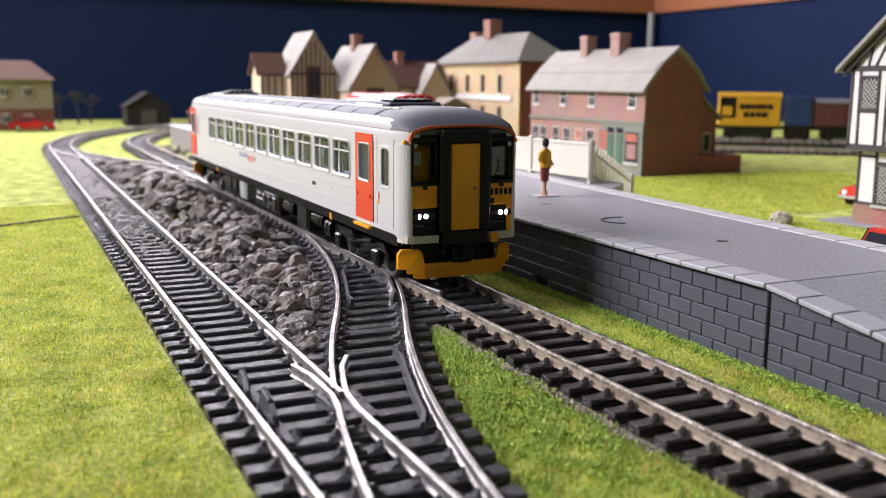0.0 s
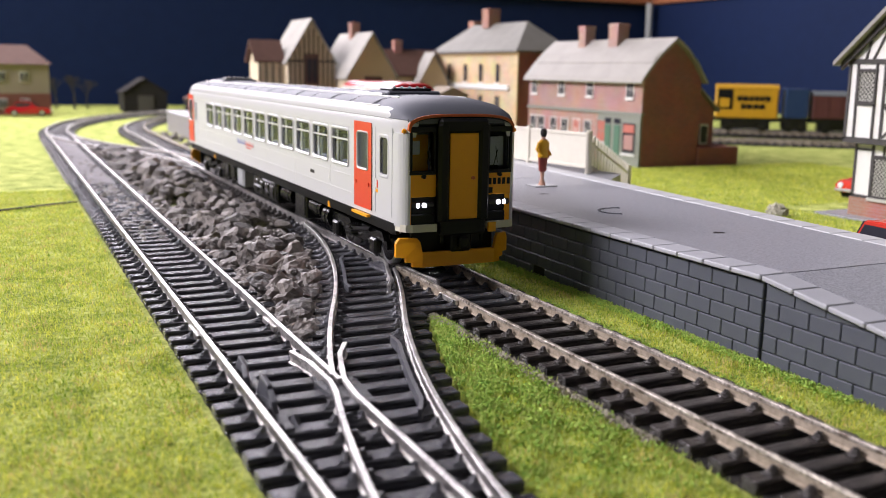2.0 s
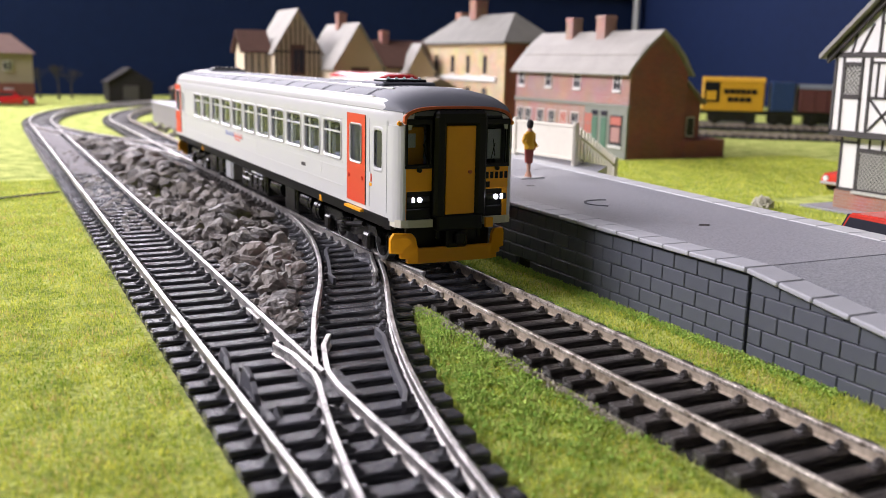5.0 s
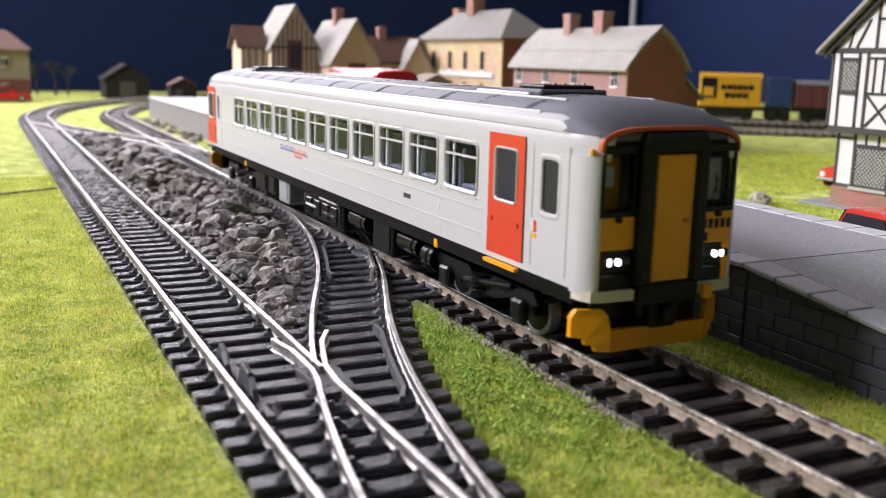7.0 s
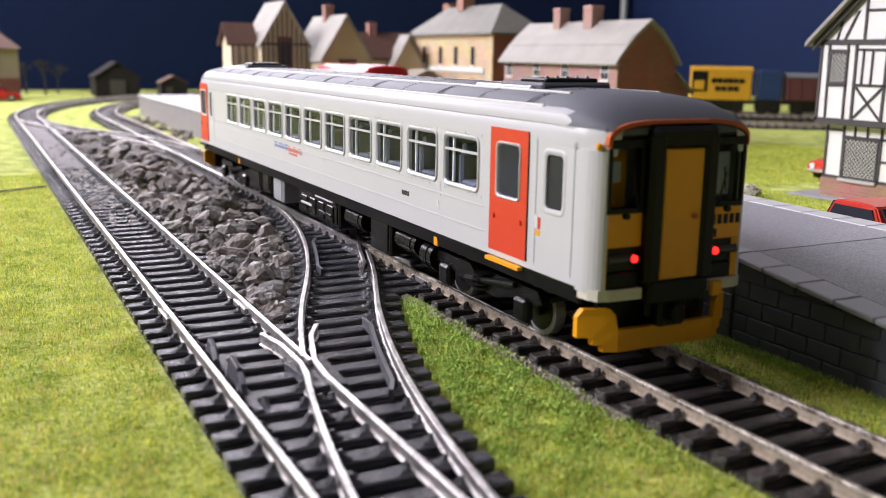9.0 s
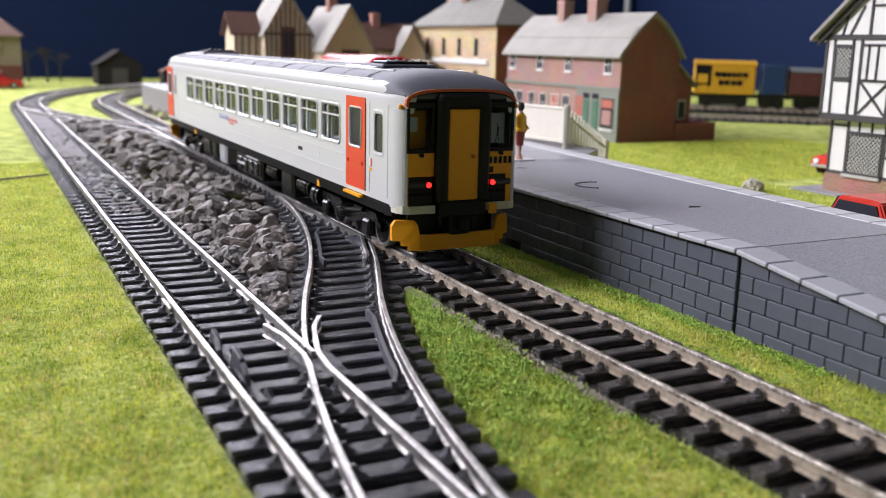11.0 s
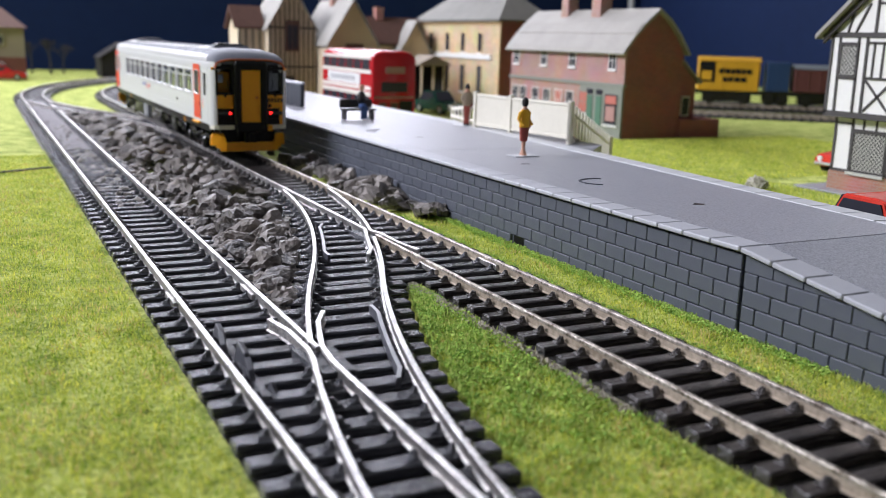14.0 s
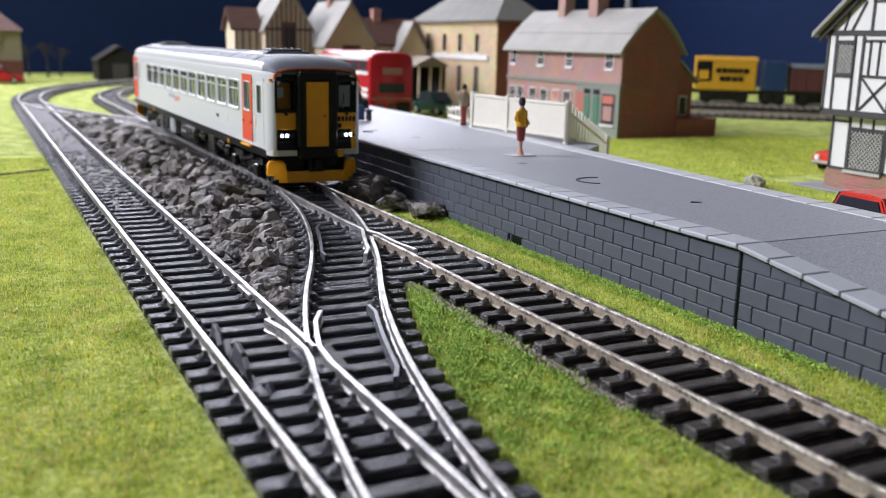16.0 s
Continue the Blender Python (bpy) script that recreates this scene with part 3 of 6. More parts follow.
for row in range(5):
    z0 = -0.6 + row * BH
    y = 148.4 + (BL / 2 if row % 2 == 0 else BL / 4)
    if row % 2 == 0:
        y = 148.4 + BL / 2
    else:
        same("block", block_me[1], platform, P(FX, 148.4 + BL / 4, z0))
        y = 148.4 + BL
    while y < 596:
        if row < 1 and 237 < y < 245.5:
            pass
        elif z0 + BH > top_z(y) - 1.0:
            pass
        elif y < 440:
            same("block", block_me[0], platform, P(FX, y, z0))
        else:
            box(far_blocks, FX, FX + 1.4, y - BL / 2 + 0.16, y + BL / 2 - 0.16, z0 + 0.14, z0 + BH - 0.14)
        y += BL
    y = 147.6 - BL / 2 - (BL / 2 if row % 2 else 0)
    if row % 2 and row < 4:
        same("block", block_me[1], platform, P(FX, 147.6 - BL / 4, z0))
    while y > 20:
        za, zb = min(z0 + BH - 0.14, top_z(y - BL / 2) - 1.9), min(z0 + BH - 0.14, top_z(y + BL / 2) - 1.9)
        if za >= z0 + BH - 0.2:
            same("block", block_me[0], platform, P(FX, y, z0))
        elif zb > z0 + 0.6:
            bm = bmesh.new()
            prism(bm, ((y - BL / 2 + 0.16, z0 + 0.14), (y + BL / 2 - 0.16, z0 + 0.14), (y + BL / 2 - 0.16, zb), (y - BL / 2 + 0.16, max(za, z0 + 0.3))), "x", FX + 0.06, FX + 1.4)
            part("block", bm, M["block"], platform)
        y -= BL
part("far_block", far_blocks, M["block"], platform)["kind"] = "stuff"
boxpart("bare_face", (FX - 0.3, FX + 1.2, 600, PY1, 0, 18.6), M["far_face"], platform, "paler end section of the platform face")
boxpart("drain_hole", (FX + 0.45, FX + 1.1, 237.0, 245.2, -0.6, 3.3), M["black"], platform, "dark square drain hole")
# ramp and steps behind the platform
ramp = thing("side_ramp", "grey plastic ramp leading down behind the platform", "ramp")
bm = bmesh.new()
prism(bm, ((106, 330), (118, 322), (134, 338), (128, 440), (108, 440)), "z", 0, 18.6)
part("landing", bm, M["plat"], ramp)
bm = bmesh.new()
loft(bm, [[(121, 345, 0), (121, 345, 18.2), (150, 440, 18.2), (150, 440, 0)], [(170, 381, 0), (170, 381, 0.6), (188, 424, 0.6), (188, 424, 0)]])
part("slope", bm, M["plat"], ramp)

# ---- loose stones ----
rng = random.Random(7)


def rock_bm(r, rnd, flat_z=0.78):
    """An angular stone: a ball cut by random planes, then roughened."""
    bm = bmesh.new()
    bmesh.ops.create_icosphere(bm, subdivisions=2, radius=r * 1.25)
    cuts = [(Vector((rnd.gauss(0, 1), rnd.gauss(0, 1), rnd.gauss(0, 1))).normalized(), r * rnd.uniform(0.55, 0.95)) for _ in range(9)]
    o = Vector((rnd.uniform(0, 90), rnd.uniform(0, 90), 0))
    for v in bm.verts:
        for n, d in cuts:
            k = v.co.dot(n) - d
            if k > 0:
                v.co -= n * k
        v.co *= 1 + 0.22 * noise.noise(v.co * 2.0 / r + o) + 0.13 * noise.noise(v.co * 5.0 / r + o)
        v.co.x, v.co.y, v.co.z = v.co.x * 1.2, v.co.y * 0.92, v.co.z * flat_z
    return bm


rock_me = [mesh_of(rock_bm(1.0, rng), "stone", M["rock"]) for _ in range(14)]
rock_me_pink = mesh_of(rock_bm(1.0, rng), "stone", M["rock_pink"])
rock_raw = []
for me in rock_me:
    rock_raw.append((np.array([v.co for v in me.vertices]) / S, [tuple(p.vertices) for p in me.polygons]))


def rock_pose(x, y, z, r):
    return P(x, y, z, rng.uniform(-35, 35), rng.uniform(-35, 35), rng.uniform(0, 360)) @ Matrix.Diagonal((r, r * rng.uniform(0.8, 1.2), r * rng.uniform(0.75, 1.1), 1))


def heap(name, label, spots, n_parts):
    """A heap of stones: the first n_parts as pieces, the rest joined."""
    root = thing(name, label, "stones")
    verts, faces = [], []
    for i, (x, y, z, r) in enumerate(spots):
        if i < n_parts:
            me = rock_me_pink if rng.random() < 0.02 else rng.choice(rock_me)
            same("stone", me, root, rock_pose(x, y, z, r))
        else:
            co, fs = rng.choice(rock_raw)
            m = np.array(rock_pose(x, y, z, r))
            n0 = len(verts)
            verts += [tuple(v) for v in (co * S) @ m[:3, :3].T + m[:3, 3]]
            faces += [tuple(k + n0 for k in f) for f in fs]
    if faces:
        me = bpy.data.meshes.new("small_stone")
        me.from_pydata(verts, [], faces)
        me.materials.append(M["rock_stuff"])
        ob = same("small_stone", me, root)
        ob["kind"] = "stuff"
    return root


def gap_edges(y):
    """Left and right edge of the stone strip between the lines."""
    right = cross1(y) - 15.5 if y < X1B else (cross2(y) - 15.5 if y > X2A else -15.5)
    return LX + 12.5, right + 1.0


spots = []
for y, u, z, r in ((216, 0.6, 2.6, 3.9), (224, 0.35, 2.6, 3.4), (233, 0.65, 3.2, 4.6), (243, 0.4, 3.6, 4.2), (256, 0.7, 4.2, 4.6), (271, 0.3, 4.4, 4.8), (288, 0.65, 5, 4.6), (310, 0.4, 5, 4.6)):
    a, b = gap_edges(y)
    spots.append((a + (b - a) * u, y, z, r))
while len(spots) < 1500:
    y = 190 + 540 * rng.random() ** 1.15
    a, b = gap_edges(y)
    if b - a < 1.5:
        continue
    u = rng.random()
    hgt = math.sin(math.pi * min(max(u, 0.03), 0.97)) ** 0.7 * min(1, (b - a) / 22)
    lay = rng.random()
    r = (rng.uniform(0.9, 2.6) if rng.random() < 0.7 else rng.uniform(2.6, 4.2)) * (0.75 + 0.4 * hgt)
    spots.append((a + (b - a) * u, y, 0.8 + lay * 5.6 * hgt, r))
spots.sort(key=lambda s: s[1] - s[3] * 12 - s[2] * 9)
heap("stone_heap", "heap of dark grey angular stones between the two lines", spots, 300)
spots = []
for i in range(85):
    y = rng.uniform(287, 430)
    u = rng.random()
    spots.append((17.5 + u * 15.5, y, 1 + rng.random() * 3.5, rng.uniform(2.2, 4.8)))
heap("stone_heap", "heap of grey stones against the foot of the platform", spots, 110)
spots = []
for i in range(240):
    y = 322 + 330 * rng.random()
    spots.append((LX + rng.uniform(-6.5, 6.5), y, 1.7, rng.uniform(0.8, 2.1)))
for i in range(60):
    spots.append((rng.uniform(LX + 11, LX + 15), rng.uniform(210, 600), 2.2, rng.uniform(0.8, 1.8)))
heap("stone_scatter", "small grey stones scattered between the rails", spots, 150)
spots = [(rng.uniform(14, 33), rng.uniform(430, 900), 1.0, rng.uniform(1.5, 3.5)) for i in range(70)]
heap("stone_scatter", "grey stones scattered along the platform foot", spots, 70)


# ---- the railcar; its space: y along it, z from the rail top ----
train = thing("railcar", "white diesel railcar model with red doors, grey roof and yellow ends", "train")
HW, ZB, ZG, ZR, YE = 17.6, 16.0, 42.6, 50.0, 149.0


def section(hw, zb, zg, zr, bulge=0.0):
    """Half section of roof points from the left gutter over the top to the right one."""
    pts = []
    for i in range(13):
        a = math.pi * (1 - i / 12)
        pts.append((hw * math.copysign(abs(math.cos(a)) ** 0.75, math.cos(a)), zg + (zr - zg) * math.sin(a) ** 0.8))
    return pts


def roof_ring(y, hw, zg, zr):
    return [(x, y, z) for x, z in section(hw, 0, zg, zr)] + [(hw * 0.9, y, zg - 0.6), (-hw * 0.9, y, zg - 0.6)]


ends = ((0, 1.0, ZG, ZR), (138, 1.0, ZG, ZR), (146, 0.995, ZG, ZR - 0.7), (150.5, 0.96, ZG, ZR - 2.3), (153.2, 0.9, ZG - 0.2, ZR - 4.0), (154.2, 0.87, ZG - 0.4, ZR - 4.9))
SHN, SHF = 3.9, 0.6  # the leading end is this much shorter, the trailing one this much longer
order = [(-y + SHN, k, g, r) for y, k, g, r in reversed(ends[1:])] + [(y + SHF, k, g, r) for y, k, g, r in ends[1:]]
bm = bmesh.new()
loft(bm, [roof_ring(y, HW * k - 0.1, g + 1.6, r) for y, k, g, r in order])
part("roof", bm, M["roofgrey"], train, "dark grey ribbed roof", smooth=True)
# cant rail: the white strip between side and roof
bm = bmesh.new()
for s in (-1, 1):
    loft(bm, [[(s * HW * k, y, g - 2.6), (s * (HW * k + 0.12), y, g), (s * (HW * k - 0.4), y, g + 1.9), (s * (HW * k - 1.6), y, g + 3.2 - (ZR - r) * 0.32), (s * (HW * k - 2.6), y, g + 1.8), (s * (HW * k - 1.6), y, g - 2.6)] for y, k, g, r in order])
part("cant_rail", bm, M["white"], train, smooth=True)


def roof_pt(deg, lift=0.0):
    """A point of the roof's skin, deg from the left-hand gutter over the top; lifted off it a little."""
    a = radians(180 - deg)
    x = (HW - 0.1) * math.copysign(abs(math.cos(a)) ** 0.75, math.cos(a))
    z = ZG + 1.6 + (ZR - ZG - 1.6) * math.sin(a) ** 0.8
    return x * (1 + lift / 40), z + lift


for deg in (25, 60, 120, 155):
    x, z = roof_pt(deg)
    bm = bmesh.new()
    box(bm, x - 0.32, x + 0.32, -131, 136, z - 0.5, z + 0.32, 0.12)
    part("gutter_strip", bm, M["frame_w"], train)
for s in (-1, 1):
    for name, degs, mm in (("roof_edge", (0, 3, 6, 9, 12, 14), "white"), ("roof_shoulder", (14, 17, 20, 23, 25), "shoulder")):
        skin = [roof_pt(d if s < 0 else 180 - d, 0.05) for d in degs]
        bm = bmesh.new()
        loft(bm, [[(x * (1 - 0.012 * q), y, z - 0.7 * q) for x, z in skin] + [(x * (1 - 0.012 * q) - s * 0.3, y, z - 0.4 - 0.7 * q) for x, z in reversed(skin)] for y, q in ((-142.5, 1.0), (-138.0, 0.0), (0.0, 0.0), (141.0, 0.0), (146.0, 1.0))])
        part(name, bm, M[mm], train, "lighter grey lower edge of the roof" if mm == "shoulder" else "", smooth=True)
# across the roof, panel seams and twin rows of rivets by turns
for k in range(14):
    y = -125 + 19.5 * k
    bm = bmesh.new()
    if k % 2:
        pts = [roof_pt(d, 0.05) for d in range(26, 155, 8)]
        loft(bm, [[(x, y - 0.16, z - 0.3), (x, y - 0.16, z), (x, y + 0.16, z), (x, y + 0.16, z - 0.3)] for x, z in pts])
        part("roof_seam", bm, M["under"], train)
        bm = bmesh.new()
    d = 27.0
    while d < 154:
        x, z = roof_pt(d, 0.1)
        box(bm, x - 0.16, x + 0.16, y + 0.55, y + 0.87, z - 0.3, z + 0.02)
        if k % 2 == 0:
            box(bm, x - 0.16, x + 0.16, y - 0.87, y - 0.55, z - 0.3, z + 0.02)
        d += 3.6 if d < 50 or d > 128 else 6
    part("rivet_row", bm, M["roofgrey"], train)["kind"] = "stuff"
# exhaust and vents on the roof
for y0, sgn in ((-118, 1), (103, 1)):
    bm = bmesh.new()
    box(bm, -8.5, 8.5, y0, y0 + 17, 49.2, 50.9, 0.5)
    part("vent_pod", bm, M["roofgrey"], train)
    bm = bmesh.new()
    box(bm, -6.5, 6.5, y0 + 2, y0 + 12, 50.8, 51.7, 0.3)
    part("vent_grille", bm, M["black"], train)
    for i in range(5):
        bm = bmesh.new()
        ball(bm, (-5 + i * 2.5, y0 + 4, 51.8), 0.55, sub=1)
        part("vent_cap", bm, M["grey"], train)
    bm = bmesh.new()
    box(bm, -9.6, -7.6, y0 + 3, y0 + 26, 49.0, 50.2, 0.3)
    part("cooler_strip", bm, M["white"], train)

# sides, with true window openings
WIN = [102.0 - 19.5 * i for i in range(11)]
WW, WZ0, WZ1 = 15.6, 28.2, 39.0
DOORS = ((-128.2, -113.8), (136.4, 150.6))
CABW = ((-140.2, -133.8), (129.0, 133.4))
for s in (-1, 1):
    bm = bmesh.new()
    xo, xi = s * HW, s * (HW - 1.0)

    def wallpiece(y0, y1, z0, z1):
        if y1 - y0 > 0.02:
            box(bm, min(xo, xi), max(xo, xi), y0, y1, z0, z1)
    wallpiece(-YE + SHN, YE + SHF, ZB, WZ0)
    wallpiece(-YE + SHN, YE + SHF, WZ1, ZG - 2.4)
    holes = sorted([(w - WW, w) for w in WIN] + [d for d in CABW] + [(-125.4, -116.6), (139.2, 147.8)])
    edge = -YE + SHN
    for a, b in holes:
        wallpiece(edge, a, WZ0, WZ1)
        edge = b
    wallpiece(edge, YE + SHF, WZ0, WZ1)
    # tumblehome below and the flush skirt line
    part("side_panel", bm, M["white"], train)
    bm = bmesh.new()
    prism(bm, ((xo, ZB), (xo - s * 0.35, ZB - 0.9), (xo - s * 0.7, ZB - 3.2), (xo - s * 1.6, ZB - 3.2), (xo - s * 1.6, ZB)), "y", -YE + SHN, YE + SHF)
    part("sole_bar", bm, M["black"], train)
    for z in (20.3, 25.4):
        bm = bmesh.new()
        box(bm, min(xo, xo + s * 0.12), max(xo, xo + s * 0.12), -111, 134, z - 0.16, z + 0.16)
        part("side_rib", bm, M["white"], train)
    # raised rivet rows along the panels and down the pillars
    rows = [[(y, z) for y in np.arange(-110, 134, 1.9)] for z in (27.2, 40.0)]
    rows += [[(w + 1.95, z) for z in np.arange(17.4, 39.8, 1.5)] for w in WIN[::2]]
    for row in rows:
        bm = bmesh.new()
        for y, z in row:
            box(bm, min(xo, xo + s * 0.09), max(xo, xo + s * 0.09), y - 0.22, y + 0.22, z - 0.22, z + 0.22)
        part("rivet_row", bm, M["white"], train)["kind"] = "stuff"
    for w in WIN:
        fr = bmesh.new()
        ring_x(fr, xo - s * 0.9, xo + s * 0.32, w - WW - 0.6, w + 0.6, WZ0 - 0.6, WZ1 + 0.6, 1.0, 1.75)
        win = part("window", fr, M["rim"], train, smooth=True)
        pb = bmesh.new()
        box(pb, min(xo - s * 0.6, xo - s * 0.35), max(xo - s * 0.6, xo - s * 0.35), w - WW + 0.4, w - 0.4, WZ0 + 0.4, WZ1 - 0.4)
        pane = part("pane", pb, glass if s < 0 else tinted, win)
        pane.visible_shadow = False
        # white strip drawn for the bright reflection near the window's edge
        boxpart("glazing_edge", (min(xo - s * 1.4, xo - s * 0.9), max(xo - s * 1.4, xo - s * 0.9), w - 2.8, w - 2.3, WZ0 + 0.5, WZ1 - 0.5), M["frame_w"], win)
        boxpart("transom", (min(xo - s * 0.3, xo + s * 0.15), max(xo - s * 0.3, xo + s * 0.15), w - WW + 0.4, w - 0.4, 35.7, 36.2), M["white"], win)
    for a, b in DOORS:
        bm = bmesh.new()
        x0, x1 = min(xo - s * 0.6, xo + s * 0.15), max(xo - s * 0.6, xo + s * 0.15)
        wa, wb = (a + b) / 2 - 4.4, (a + b) / 2 + 4.4
        for d in ((a, b, ZB + 1.2, 28.6), (a, b, 39.2, 42.2), (a, wa, 28.6, 39.2), (wb, b, 28.6, 39.2)):
            box(bm, x0, x1, *d)
        door = part("door", bm, M["red"], train, "red passenger door")
        pb = bmesh.new()
        box(pb, min(xo - s * 0.5, xo - s * 0.3), max(xo - s * 0.5, xo - s * 0.3), wa, wb, 28.6, 39.2)
        part("pane", pb, glass, door, "door glass").visible_shadow = False
        fr = bmesh.new()
        ring_x(fr, xo - s * 0.5, xo + s * 0.4, wa - 0.35, wb + 0.35, 28.2, 39.6, 0.6, 1.3)
        part("window_frame", fr, M["rim"], door, smooth=True)
        for dy in (2.2, b - a - 1.8):
            bb = bmesh.new()
            cyl(bb, (xo, a + dy, 24.4), (xo + s * 0.5, a + dy, 24.4), 0.55, 8)
            part("door_button", bb, M["red"], door)
        boxpart("door_seam", (min(xo, xo + s * 0.18), max(xo, xo + s * 0.18), a - 0.35, a, ZB + 1.2, 42.2), M["black"], door)
        boxpart("footstep", (min(xo, xo + s * 1.2), max(xo, xo + s * 1.2), a + 1, b - 0.5, ZB - 0.9, ZB - 0.2), M["yellow"] if a < 0 else M["under"], door)
    for a, b in CABW:
        pb = bmesh.new()
        box(pb, min(xo - s * 0.8, xo - s * 0.5), max(xo - s * 0.8, xo - s * 0.5), a, b, WZ0, WZ1)
        cw = part("cab_side_window", pb, M["pane"], train)
        fr = bmesh.new()
        ring_x(fr, xo - s * 0.6, xo + s * 0.14, a - 0.8, b + 0.8, WZ0 - 0.8, WZ1 + 0.8, 1.2, 1.7)
        part("window_frame", fr, M["white"], cw, smooth=True)
        for y in (a - 3.2, b + 2.6):
            if y < 128 and y > -144:
                boxpart("cab_door_seam", (min(xo, xo + s * 0.07), max(xo, xo + s * 0.07), y - 0.13, y + 0.13, ZB + 1.4, 41.6), M["grey"], cw)
    for y, z, w, h, mm in ((-131.6, 25.6, 0.9, 2.6, "frame_w"), (-132.6, 25.4, 0.8, 2.2, "red"), (-132.2, 23.5, 1.6, 0.9, "yellow"), (-70.4, 22.9, 0.62, 1.15, "timber"), (-71.3, 22.9, 0.62, 1.15, "timber"), (-72.2, 22.9, 0.62, 1.15, "timber"), (-73.1, 22.9, 0.62, 1.15, "timber"), (-74, 22.9, 0.62, 1.15, "timber"), (-90, 23.0, 0.9, 1.3, "frame_w"), (8, 24.8, 1.4, 1.8, "grey")):
        boxpart("side_notice", (min(xo, xo + s * 0.1), max(xo, xo + s * 0.1), y - w / 2, y + w / 2, z - h / 2, z + h / 2), M[mm], train)
    for y, w, mm, z in ((37, 15, "bar_blue", 25.2), (22, 14, "bar_red", 25.0), (21, 9, "bar_red", 23.4)):
        for k in range(5):
            boxpart("side_print_bar", (min(xo, xo + s * 0.1), max(xo, xo + s * 0.1), y - k * w / 5 - w / 6.5, y - k * w / 5, z - (0.9 if mm == "bar_blue" or z > 24 else 0.35), z + (0.9 if k % 2 == 0 else 0.6) * (1 if z > 24 else 0.4)), M[mm], train)
# floor, bulkheads and seats seen through the glass
boxpart("floor_pan", (-HW + 1.1, HW - 1.1, -YE + SHN, YE, ZB - 2.2, ZB + 0.4), M["under"], train)
boxpart("saloon_floor", (-HW + 1.2, HW - 1.2, -YE + 5, YE - 1, 23.0, 23.6), M["inside"], train)
# white ceiling panel, added to bounce light behind the windows
boxpart("saloon_ceiling", (-HW + 1.6, HW - 1.6, -128, 127, 42.2, 42.8), M["frame_w"], train)
for y in (-129.5, -112.3, 112, 128):
    boxpart("bulkhead", (-HW + 1.3, HW - 1.3, y - 0.4, y + 0.4, 23.6, 43.4), M["inside"], train)
bm = bmesh.new()
for x in (-4, 4):
    box(bm, x - 3.2, x + 3.2, -1.0, 1.0, 24, 35.2, 0.6)
    box(bm, x - 2.4, x + 2.4, -1.0, 0.8, 34.6, 37.2, 0.5)
    box(bm, x - 3.2, x + 3.2, 0.6, 6.0, 27.5, 29.4, 0.5)
seat_me = mesh_of(bm, "double_seat", M["seat"])
for i, w in enumerate(np.arange(-108, 108, 10.2)):
    for x in (-9.0, 9.0):
        same("double_seat", seat_me, train, P(x, float(w), 0, 0, 0, 180 if i % 2 else 0))

# ---- the two ends ----
FY = 154.3


